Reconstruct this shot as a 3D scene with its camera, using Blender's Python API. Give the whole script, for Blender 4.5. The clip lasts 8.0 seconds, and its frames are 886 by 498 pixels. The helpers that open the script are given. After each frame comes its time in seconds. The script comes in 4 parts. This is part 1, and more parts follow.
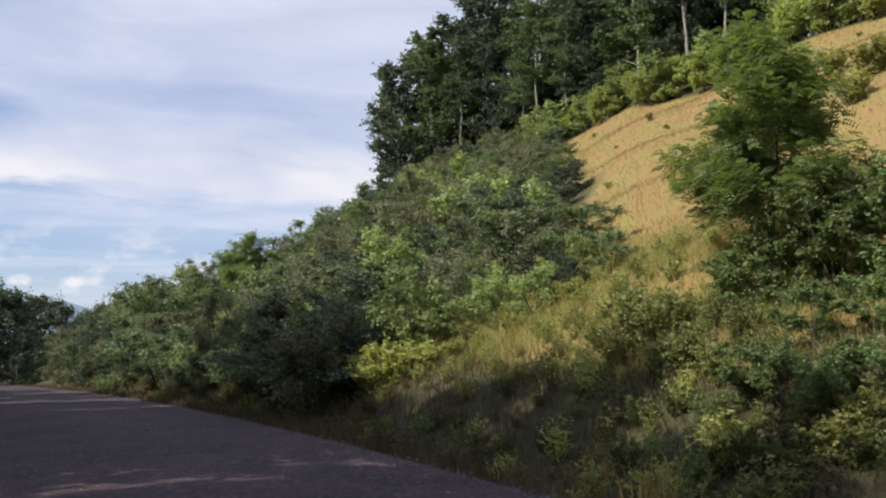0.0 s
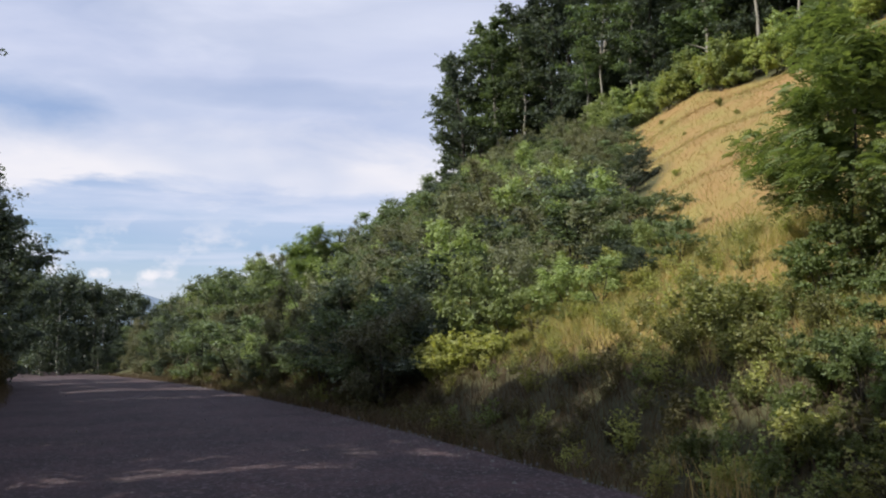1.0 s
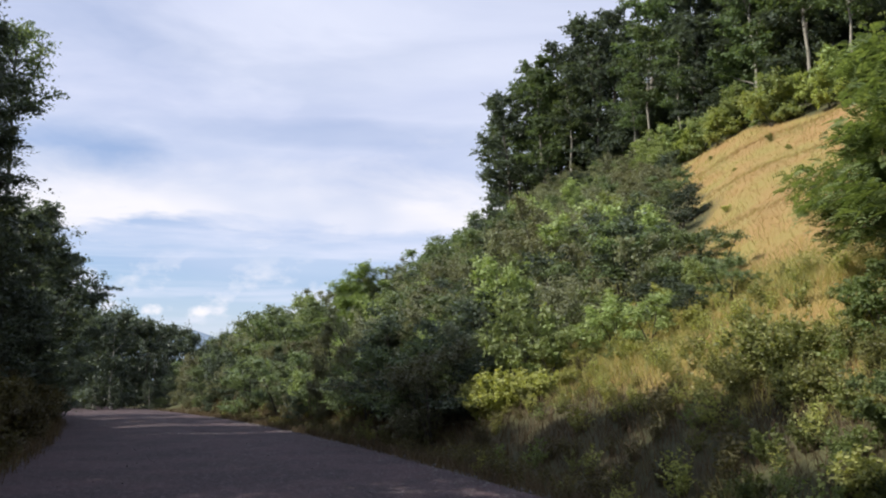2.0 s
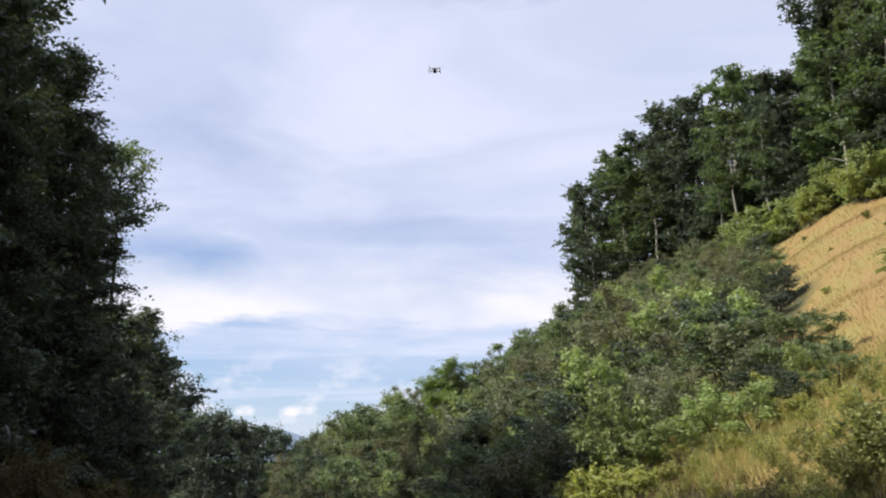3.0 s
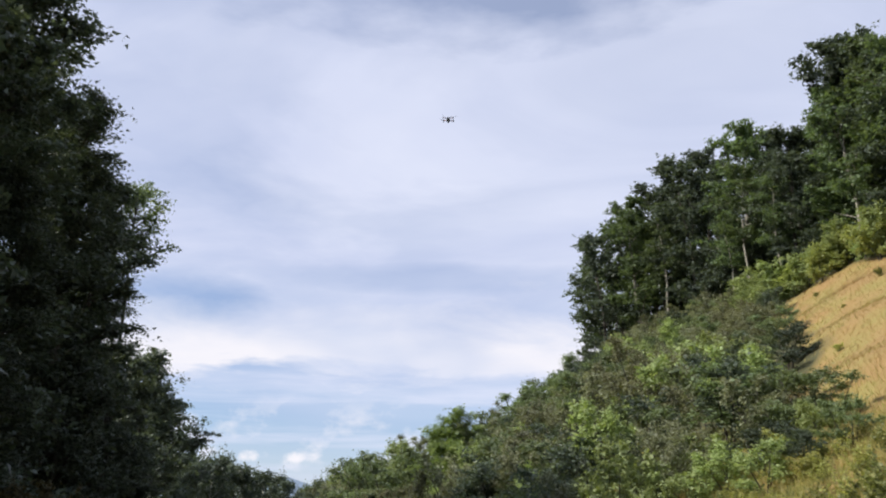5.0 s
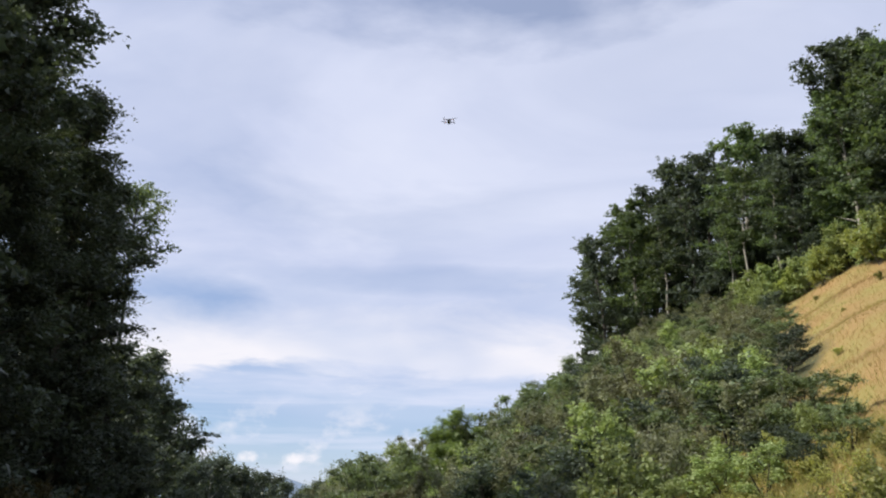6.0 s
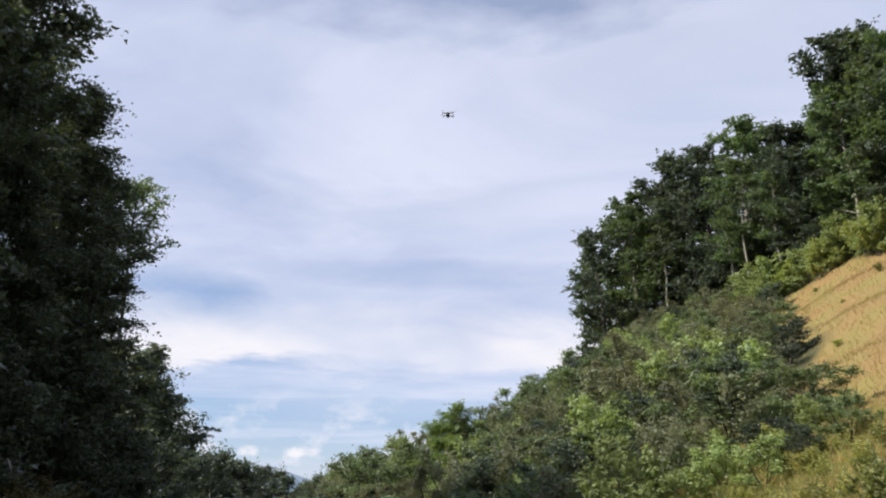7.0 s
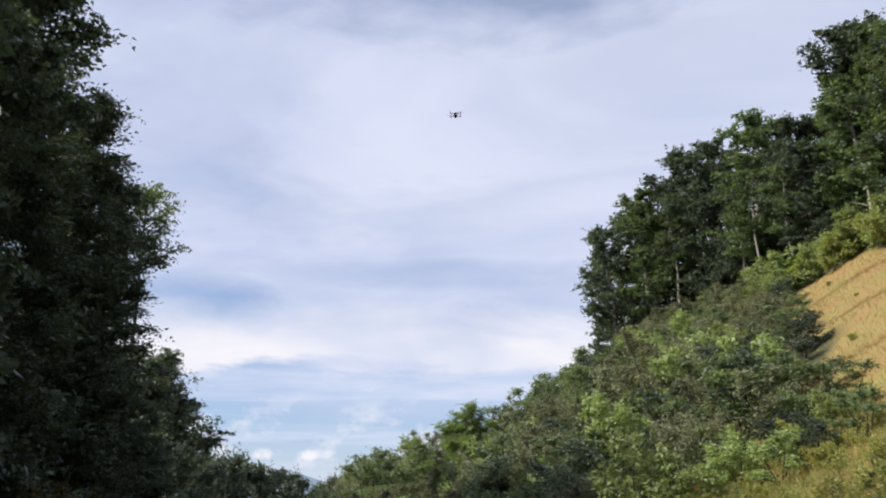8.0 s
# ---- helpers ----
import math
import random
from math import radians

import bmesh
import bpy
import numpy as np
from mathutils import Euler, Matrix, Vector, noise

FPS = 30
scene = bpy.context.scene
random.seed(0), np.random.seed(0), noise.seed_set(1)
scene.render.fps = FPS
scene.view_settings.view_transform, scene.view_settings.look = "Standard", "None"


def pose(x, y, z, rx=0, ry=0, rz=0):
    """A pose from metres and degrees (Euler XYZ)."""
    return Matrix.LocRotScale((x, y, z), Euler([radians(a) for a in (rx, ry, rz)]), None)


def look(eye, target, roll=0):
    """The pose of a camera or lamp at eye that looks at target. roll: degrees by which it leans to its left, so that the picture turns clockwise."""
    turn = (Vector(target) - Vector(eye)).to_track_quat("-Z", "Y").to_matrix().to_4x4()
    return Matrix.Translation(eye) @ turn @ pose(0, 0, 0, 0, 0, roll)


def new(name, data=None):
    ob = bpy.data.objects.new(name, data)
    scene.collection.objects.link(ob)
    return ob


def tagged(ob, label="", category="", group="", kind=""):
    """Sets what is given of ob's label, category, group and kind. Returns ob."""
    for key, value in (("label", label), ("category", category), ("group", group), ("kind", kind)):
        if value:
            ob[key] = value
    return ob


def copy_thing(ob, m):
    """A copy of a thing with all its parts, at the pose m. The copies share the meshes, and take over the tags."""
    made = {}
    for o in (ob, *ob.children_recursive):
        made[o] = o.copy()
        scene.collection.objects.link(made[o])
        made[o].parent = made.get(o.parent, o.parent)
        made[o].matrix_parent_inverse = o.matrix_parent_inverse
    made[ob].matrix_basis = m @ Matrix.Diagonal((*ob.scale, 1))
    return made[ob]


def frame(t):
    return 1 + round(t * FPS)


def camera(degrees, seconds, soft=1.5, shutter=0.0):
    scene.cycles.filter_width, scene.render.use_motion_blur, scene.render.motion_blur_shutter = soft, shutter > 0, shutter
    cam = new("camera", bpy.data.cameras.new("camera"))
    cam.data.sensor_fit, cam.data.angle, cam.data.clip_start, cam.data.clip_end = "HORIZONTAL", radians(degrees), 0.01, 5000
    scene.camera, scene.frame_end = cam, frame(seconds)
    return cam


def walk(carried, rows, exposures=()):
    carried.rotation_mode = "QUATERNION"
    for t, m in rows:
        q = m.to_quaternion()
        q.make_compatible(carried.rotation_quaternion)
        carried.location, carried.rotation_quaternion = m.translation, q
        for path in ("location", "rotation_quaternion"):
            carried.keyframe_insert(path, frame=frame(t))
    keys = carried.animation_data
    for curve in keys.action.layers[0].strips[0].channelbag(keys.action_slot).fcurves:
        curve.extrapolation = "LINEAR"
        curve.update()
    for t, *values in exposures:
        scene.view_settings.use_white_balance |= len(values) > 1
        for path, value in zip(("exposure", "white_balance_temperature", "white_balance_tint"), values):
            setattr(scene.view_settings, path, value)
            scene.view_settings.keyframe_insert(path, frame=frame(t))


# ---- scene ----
# ---- camera: a hand-held turn on the spot, eye height above the gravel road ----
cam = camera(58.01, 8.0, soft=2.1)
EYE = 1.6
# seconds, yaw to the left, pitch up, lean to the left (degrees)
TURNS = [
    (0.0, -0.00, 7.60, -1.20),
    (0.5, 2.38, 8.33, -1.64),
    (1.0, 4.68, 7.05, -1.12),
    (1.5, 4.74, 7.02, -0.48),
    (2.0, 7.99, 9.76, -0.63),
    (2.2, 11.80, 12.94, -1.60),
    (3.3, 14.35, 16.65, -1.16),
    (3.5, 14.40, 16.59, -0.60),
    (4.0, 14.20, 16.57, 0.31),
    (4.5, 14.59, 19.12, 0.22),
    (4.7, 14.76, 19.79, 0.05),
    (5.8, 14.91, 20.10, 0.50),
    (6.0, 14.81, 20.12, 0.44),
    (6.5, 14.47, 20.29, 0.22),
    (7.0, 14.77, 19.67, 0.16),
    (7.5, 15.34, 19.79, -0.37),
    (8.0, 15.53, 19.70, -0.64),
]


def aim(yaw, pitch, roll):
    a, b = radians(yaw), radians(pitch)
    way = Vector((-math.sin(a) * math.cos(b), math.cos(a) * math.cos(b), math.sin(b)))
    eye = Vector((0, 0, EYE))
    return look(eye, eye + way, roll)


walk(cam, [(t, aim(y, p, r)) for t, y, p, r in TURNS], exposures=[(0.0, 0.02), (1.5, 0.02), (2.2, 0.18), (3.5, 0.18), (4.5, 0.09), (8.0, 0.08)])

# ---- sky and sun ----
SUN_AZ, SUN_EL = -120.0, 41.0      # degrees clockwise from straight ahead, and above the horizon
SUN_STRENGTH = 6.0


def node(tree, kind, **values):
    n = tree.nodes.new(kind)
    for k, v in values.items():
        n.inputs[k].default_value = v
    return n


def math_node(tree, op, a, b=None, clamp=False):
    n = tree.nodes.new("ShaderNodeMath")
    n.operation, n.use_clamp = op, clamp
    for i, v in enumerate((a, b)):
        if v is None:
            continue
        if isinstance(v, (int, float)):
            n.inputs[i].default_value = v
        else:
            tree.links.new(v, n.inputs[i])
    return n.outputs[0]


def ramp(tree, fac, stops):
    n = tree.nodes.new("ShaderNodeValToRGB")
    while len(n.color_ramp.elements) < len(stops):
        n.color_ramp.elements.new(0.5)
    for e, (p, c) in zip(n.color_ramp.elements, stops):
        e.position = p
        e.color = (c, c, c, 1) if isinstance(c, (int, float)) else (*c, 1)
    tree.links.new(fac, n.inputs[0])
    return n.outputs[0]


def mix(tree, fac, a, b, kind="MIX"):
    n = tree.nodes.new("ShaderNodeMix")
    n.data_type, n.blend_type = "RGBA", kind
    for i, v in ((0, fac), (6, a), (7, b)):
        if isinstance(v, (int, float)):
            n.inputs[i].default_value = v
        elif isinstance(v, tuple):
            n.inputs[i].default_value = (*v, 1)
        else:
            tree.links.new(v, n.inputs[i])
    return n.outputs[2]


def noise_tex(tree, vec, scale, detail=4.0, rough=0.55, distort=0.0):
    n = node(tree, "ShaderNodeTexNoise", Scale=scale, Detail=detail, Roughness=rough, Distortion=distort)
    if vec is not None:
        tree.links.new(vec, n.inputs["Vector"])
    return n.outputs[0]


def make_world():
    w = bpy.data.worlds.new("sky")
    scene.world = w
    w.use_nodes = True
    t = w.node_tree
    t.nodes.clear()
    out = t.nodes.new("ShaderNodeOutputWorld")
    bg = node(t, "ShaderNodeBackground", Strength=1.0)
    t.links.new(bg.outputs[0], out.inputs[0])
    sky = t.nodes.new("ShaderNodeTexSky")
    sky.sky_type, sky.sun_disc = "NISHITA", False
    sky.sun_elevation, sky.sun_rotation = radians(SUN_EL), radians(SUN_AZ)
    sky.air_density, sky.dust_density, sky.ozone_density = 1.0, 1.2, 2.0
    blue = mix(t, 1.0, sky.outputs[0], (0.132, 0.135, 0.150), "MULTIPLY")
    co = t.nodes.new("ShaderNodeTexCoord")
    sep = t.nodes.new("ShaderNodeSeparateXYZ")
    t.links.new(co.outputs["Generated"], sep.inputs[0])
    x, y, z = sep.outputs

    def stretched(a, b, c):
        m = t.nodes.new("ShaderNodeMapping")
        m.inputs["Scale"].default_value = (a, b, c)
        t.links.new(co.outputs["Generated"], m.inputs[0])
        return m.outputs[0]

    # a high cloud sheet: the direction is carried up to a flat layer
    up = math_node(t, "ADD", math_node(t, "MAXIMUM", z, 0.0), 0.12)
    com = t.nodes.new("ShaderNodeCombineXYZ")
    t.links.new(math_node(t, "DIVIDE", x, up), com.inputs[0])
    t.links.new(math_node(t, "MULTIPLY", math_node(t, "DIVIDE", y, up), 1.7), com.inputs[1])
    layer = com.outputs[0]
    cover = ramp(t, noise_tex(t, layer, 0.36, 6.0, 0.50, 0.7), [(0.34, 0.15), (0.46, 0.72), (0.60, 1.0)])
    wisps = ramp(t, noise_tex(t, layer, 1.1, 5.0, 0.55, 0.4), [(0.30, 0.90), (0.60, 1.0)])
    veil = math_node(t, "MULTIPLY", cover, wisps, True)
    # higher up the sheet is nearly closed, near the horizon it breaks open
    veil = math_node(t, "MAXIMUM", veil, math_node(t, "MULTIPLY", ramp(t, z, [(0.22, 0.0), (0.33, 0.95), (0.55, 0.95), (0.63, 0.55)]), ramp(t, noise_tex(t, layer, 0.8, 6.0, 0.55, 0.8), [(0.34, 0.62), (0.58, 1.0)])))
    veil = math_node(t, "MULTIPLY", veil, ramp(t, z, [(0.03, 0.42), (0.10, 0.30), (0.17, 0.45), (0.30, 1.0)]), True)
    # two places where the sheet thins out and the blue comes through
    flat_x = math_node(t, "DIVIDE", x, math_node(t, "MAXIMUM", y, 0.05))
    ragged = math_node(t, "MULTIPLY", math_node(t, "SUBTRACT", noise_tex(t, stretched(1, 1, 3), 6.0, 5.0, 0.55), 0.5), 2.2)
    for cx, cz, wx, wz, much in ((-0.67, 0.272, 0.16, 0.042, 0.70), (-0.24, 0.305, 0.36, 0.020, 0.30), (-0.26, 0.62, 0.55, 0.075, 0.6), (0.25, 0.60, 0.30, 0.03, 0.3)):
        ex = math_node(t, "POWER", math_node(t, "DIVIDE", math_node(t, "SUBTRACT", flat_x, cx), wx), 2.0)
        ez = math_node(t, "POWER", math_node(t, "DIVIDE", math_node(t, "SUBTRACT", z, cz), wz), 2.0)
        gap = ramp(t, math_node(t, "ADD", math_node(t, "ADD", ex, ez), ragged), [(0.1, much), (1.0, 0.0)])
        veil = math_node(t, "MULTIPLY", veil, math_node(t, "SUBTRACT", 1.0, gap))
    # a bank of white cumulus low over the hills, flat below and ragged above
    bank_n = noise_tex(t, stretched(3.0, 3.0, 10.0), 1.6, 7.0, 0.6, 0.3)
    zz = math_node(t, "ADD", z, math_node(t, "MULTIPLY", math_node(t, "SUBTRACT", bank_n, 0.5), 0.13))
    bank = ramp(t, zz, [(0.176, 0.0), (0.196, 1.0), (0.222, 0.9), (0.285, 0.0)])
    gaps = ramp(t, noise_tex(t, stretched(1.0, 1.0, 2.0), 3.1, 3.0), [(0.36, 0.35), (0.54, 1.0)])
    puff_n = noise_tex(t, stretched(1.0, 1.0, 1.6), 15.0, 6.0, 0.55)
    zp = math_node(t, "ADD", z, math_node(t, "MULTIPLY", math_node(t, "SUBTRACT", puff_n, 0.5), 0.09))
    puffs = math_node(t, "MULTIPLY", ramp(t, zp, [(0.080, 0.0), (0.100, 1.0), (0.150, 0.6), (0.175, 0.0)]), ramp(t, puff_n, [(0.50, 0.0), (0.62, 0.9)]))
    white = ramp(t, noise_tex(t, layer, 0.7, 5.0, 0.55, 0.6), [(0.42, (0.625, 0.675, 0.865)), (0.64, (0.75, 0.785, 0.935))])
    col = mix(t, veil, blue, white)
    col = mix(t, math_node(t, "MULTIPLY", math_node(t, "MULTIPLY", bank, gaps), 0.9), col, (0.94, 0.91, 0.95))
    col = mix(t, puffs, col, (0.84, 0.84, 0.92))
    # thin level streaks between the bank and the hills
    streak = ramp(t, noise_tex(t, stretched(1.2, 1.2, 14.0), 2.4, 5.0, 0.55, 0.5), [(0.42, 0.0), (0.62, 0.8)])
    streak = math_node(t, "MULTIPLY", streak, ramp(t, z, [(0.05, 0.6), (0.10, 1.0), (0.17, 0.9), (0.22, 0.0)]))
    col = mix(t, streak, col, (0.72, 0.76, 0.92))
    # two small bright puffs low over the far hill
    for cx, cz in ((-0.534, 0.093), (-0.467, 0.092)):
        ex = math_node(t, "POWER", math_node(t, "DIVIDE", math_node(t, "SUBTRACT", flat_x, cx), 0.017), 2.0)
        ez = math_node(t, "POWER", math_node(t, "DIVIDE", math_node(t, "SUBTRACT", z, cz), 0.008), 2.0)
        small = math_node(t, "MULTIPLY", math_node(t, "SUBTRACT", noise_tex(t, co.outputs["Generated"], 60.0, 4.0, 0.6), 0.5), 2.4)
        col = mix(t, ramp(t, math_node(t, "ADD", math_node(t, "ADD", ex, ez), small), [(0.1, 0.85), (1.0, 0.0)]), col, (0.92, 0.90, 0.95))
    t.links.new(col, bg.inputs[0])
    lamp = bpy.data.lights.new("sun", "SUN")
    lamp.energy, lamp.angle, lamp.color = SUN_STRENGTH, radians(0.6), (1.0, 0.945, 0.83)
    a, b = radians(SUN_AZ), radians(SUN_EL)
    way = Vector((math.sin(a) * math.cos(b), math.cos(a) * math.cos(b), math.sin(b)))
    new("sun", lamp).matrix_world = look(way * 60, (0, 0, 0))


make_world()

# ---- materials ----


def material(name):
    m = bpy.data.materials.new(name)
    m.use_nodes = True
    t = m.node_tree
    bsdf = t.nodes["Principled BSDF"]
    return m, t, bsdf, t.nodes["Material Output"]


def island(t):
    return t.nodes.new("ShaderNodeNewGeometry").outputs["Random Per Island"]


def leaf_material(name, dark, mid, bright, through_light=0.35, rough=0.5, patches=()):
    """Leaves: each its own shade, each plant a little apart from the next, and lit through from behind.
    patches: (noise scale, threshold, share, colour) for growth that changes its colour from place to place."""
    m, t, b, out = material(name)
    dark = tuple(0.45 * a + 0.55 * b for a, b in zip(dark, mid))
    bright = tuple(0.55 * a + 0.45 * b for a, b in zip(bright, mid))
    shade = ramp(t, island(t), [(0.0, dark), (0.55, mid), (1.0, bright)])
    at = t.nodes.new("ShaderNodeNewGeometry").outputs["Position"]
    for scale, cut, share, colour in patches:
        shade = mix(t, ramp(t, noise_tex(t, at, scale, 4, 0.6), [(cut - 0.07, 0.0), (cut + 0.07, share)]), shade, colour)
    info = t.nodes.new("ShaderNodeObjectInfo")
    hsv = node(t, "ShaderNodeHueSaturation", Saturation=0.84)
    t.links.new(shade, hsv.inputs["Color"])
    t.links.new(math_node(t, "ADD", math_node(t, "MULTIPLY", info.outputs["Random"], 0.022), 0.482), hsv.inputs["Hue"])
    t.links.new(math_node(t, "ADD", math_node(t, "MULTIPLY", info.outputs["Random"], 0.60), 0.82), hsv.inputs["Value"])
    t.links.new(hsv.outputs[0], b.inputs["Base Color"])
    b.inputs["Roughness"].default_value = rough
    b.inputs["Specular IOR Level"].default_value = 0.4
    tr = t.nodes.new("ShaderNodeBsdfTranslucent")
    warm = mix(t, 1.0, hsv.outputs[0], (1.25, 1.25, 0.55), "MULTIPLY")
    t.links.new(warm, tr.inputs[0])
    ms = node(t, "ShaderNodeMixShader", Fac=through_light)
    t.links.new(b.outputs[0], ms.inputs[1])
    t.links.new(tr.outputs[0], ms.inputs[2])
    t.links.new(ms.outputs[0], out.inputs[0])
    return m


def bark_material(name, dark, light, scale=9.0):
    m, t, b, out = material(name)
    co = t.nodes.new("ShaderNodeTexCoord")
    mp = t.nodes.new("ShaderNodeMapping")
    mp.inputs["Scale"].default_value = (1, 1, 0.18)
    t.links.new(co.outputs["Object"], mp.inputs[0])
    n = noise_tex(t, mp.outputs[0], scale, 6, 0.65)
    patch = noise_tex(t, co.outputs["Object"], 1.3, 3)
    c = mix(t, ramp(t, n, [(0.35, 0.0), (0.65, 1.0)]), dark, light)
    c = mix(t, ramp(t, patch, [(0.45, 0.0), (0.7, 0.5)]), c, (0.10, 0.12, 0.07))
    t.links.new(c, b.inputs["Base Color"])
    b.inputs["Roughness"].default_value = 0.9
    bump = node(t, "ShaderNodeBump", Strength=0.6, Distance=0.03)
    t.links.new(n, bump.inputs["Height"])
    t.links.new(bump.outputs[0], b.inputs["Normal"])
    return m


def road_material():
    """Dark gravelly road: fine stones, darker and redder patches, wheel tracks worn smooth by noise alone."""
    m, t, b, out = material("gravel_road")
    co = t.nodes.new("ShaderNodeTexCoord")
    p = co.outputs["Object"]
    fine = noise_tex(t, p, 22.0, 6, 0.75)
    grit = node(t, "ShaderNodeTexVoronoi", Scale=26.0)
    t.links.new(p, grit.inputs["Vector"])
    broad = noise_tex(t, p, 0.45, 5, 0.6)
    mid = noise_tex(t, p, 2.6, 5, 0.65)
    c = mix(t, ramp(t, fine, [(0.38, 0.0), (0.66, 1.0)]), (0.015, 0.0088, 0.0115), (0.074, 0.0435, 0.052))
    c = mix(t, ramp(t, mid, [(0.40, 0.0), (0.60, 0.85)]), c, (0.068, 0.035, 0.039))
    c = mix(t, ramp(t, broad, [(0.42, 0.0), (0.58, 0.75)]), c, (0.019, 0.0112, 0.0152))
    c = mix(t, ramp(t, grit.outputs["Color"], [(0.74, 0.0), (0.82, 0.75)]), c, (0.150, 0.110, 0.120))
    t.links.new(c, b.inputs["Base Color"])
    b.inputs["Roughness"].default_value = 0.88
    bump = node(t, "ShaderNodeBump", Strength=0.7, Distance=0.02)
    t.links.new(math_node(t, "ADD", fine, math_node(t, "MULTIPLY", grit.outputs["Distance"], 0.8)), bump.inputs["Height"])
    t.links.new(bump.outputs[0], b.inputs["Normal"])
    return m


def ground_material():
    """Dry golden grassland on the cut slope, green and earthy elsewhere, by the dryness stored on the sheet, which also
    lightens the sunlit strip.
    """
    m, t, b, out = material("hillside")
    at = t.nodes.new("ShaderNodeAttribute")
    at.attribute_name = "dry"
    co = t.nodes.new("ShaderNodeTexCoord")
    p = co.outputs["Object"]
    fine = noise_tex(t, p, 9.0, 6, 0.7)
    mid = noise_tex(t, p, 0.6, 5, 0.6)
    broad = noise_tex(t, p, 0.16, 4, 0.55)
    dry = mix(t, ramp(t, fine, [(0.3, 0.0), (0.7, 1.0)]), (0.215, 0.138, 0.050), (0.250, 0.164, 0.061))
    dry = mix(t, ramp(t, mid, [(0.43, 0.0), (0.63, 0.85)]), dry, (0.205, 0.175, 0.052))
    dry = mix(t, ramp(t, broad, [(0.56, 0.0), (0.68, 0.6)]), dry, (0.275, 0.155, 0.070))
    dark_earth = mix(t, ramp(t, fine, [(0.3, 0.0), (0.7, 1.0)]), (0.030, 0.032, 0.014), (0.075, 0.078, 0.028))
    dark_earth = mix(t, ramp(t, mid, [(0.45, 0.0), (0.65, 0.6)]), dark_earth, (0.070, 0.052, 0.030))
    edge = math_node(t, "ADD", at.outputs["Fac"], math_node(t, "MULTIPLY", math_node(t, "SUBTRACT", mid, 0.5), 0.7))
    c = mix(t, ramp(t, edge, [(0.35, 0.0), (0.65, 1.0)]), dark_earth, dry)
    t.links.new(c, b.inputs["Base Color"])
    b.inputs["Roughness"].default_value = 0.95
    bump = node(t, "ShaderNodeBump", Strength=0.3, Distance=0.06)
    t.links.new(fine, bump.inputs["Height"])
    t.links.new(bump.outputs[0], b.inputs["Normal"])
    return m


def plain_material(name, colour, rough=0.5, metal=0.0, grain=40.0):
    m, t, b, out = material(name)
    co = t.nodes.new("ShaderNodeTexCoord")
    n = noise_tex(t, co.outputs["Object"], grain, 4)
    c = mix(t, ramp(t, n, [(0.3, 0.0), (0.7, 1.0)]), tuple(v * 0.8 for v in colour), tuple(min(1, v * 1.15) for v in colour))
    t.links.new(c, b.inputs["Base Color"])
    b.inputs["Roughness"].default_value = rough
    b.inputs["Metallic"].default_value = metal
    return m


LEAF_FOREST = leaf_material("leaf_forest", (0.033, 0.050, 0.040), (0.062, 0.088, 0.067), (0.115, 0.148, 0.106), 0.40)
LEAF_FOREST_LIGHT = leaf_material("leaf_forest_light", (0.048, 0.080, 0.038), (0.084, 0.134, 0.056), (0.14, 0.195, 0.080), 0.45)
LEAF_TALL = leaf_material("leaf_tall", (0.042, 0.058, 0.048), (0.070, 0.096, 0.074), (0.115, 0.150, 0.102), 0.36)
LEAF_GREEN = leaf_material("leaf_green", (0.055, 0.086, 0.040), (0.108, 0.158, 0.070), (0.21, 0.27, 0.120), 0.36)
LEAF_GREY = leaf_material("leaf_grey", (0.080, 0.092, 0.056), (0.155, 0.172, 0.104), (0.29, 0.30, 0.185), 0.34)
LEAF_BRIGHT = leaf_material("leaf_bright", (0.115, 0.165, 0.055), (0.22, 0.30, 0.098), (0.38, 0.45, 0.17), 0.36)
LEAF_YELLOW = leaf_material("leaf_yellow", (0.14, 0.165, 0.040), (0.29, 0.315, 0.078), (0.46, 0.46, 0.13), 0.48)
LEAF_SAPLING = leaf_material("leaf_sapling", (0.14, 0.19, 0.050), (0.27, 0.34, 0.085), (0.44, 0.50, 0.14), 0.45)
LEAF_BROWN = leaf_material("leaf_brown", (0.072, 0.078, 0.042), (0.130, 0.136, 0.070), (0.22, 0.21, 0.115), 0.3)
LEAF_NEAR = leaf_material("leaf_near", (0.060, 0.084, 0.022), (0.125, 0.162, 0.042), (0.24, 0.28, 0.080), 0.45, 0.4)
LEAF_OLIVE = leaf_material("leaf_olive", (0.065, 0.085, 0.022), (0.165, 0.195, 0.050), (0.44, 0.44, 0.14), 0.45, 0.38)
LEAF_LOCUST = leaf_material("leaf_locust", (0.060, 0.096, 0.032), (0.120, 0.185, 0.058), (0.25, 0.31, 0.10), 0.45)
BLADE_GOLD = leaf_material("blade_gold", (0.28, 0.190, 0.076), (0.33, 0.228, 0.090), (0.38, 0.275, 0.112), 0.55, 0.8, ((0.35, 0.55, 0.55, (0.34, 0.200, 0.095)), (0.22, 0.54, 0.75, (0.25, 0.23, 0.062)), (2.2, 0.56, 0.6, (0.38, 0.275, 0.11))))
BLADE_GREEN = leaf_material("blade_green", (0.27, 0.265, 0.075), (0.38, 0.36, 0.105), (0.50, 0.45, 0.15), 0.5, 0.7, ((0.5, 0.55, 0.7, (0.20, 0.24, 0.07)), (1.6, 0.56, 0.7, (0.46, 0.35, 0.13))))
# browns taken darker than dry stalks, to deepen the shade where they grow
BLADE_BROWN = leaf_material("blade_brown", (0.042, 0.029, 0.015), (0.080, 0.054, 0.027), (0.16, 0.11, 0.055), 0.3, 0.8)
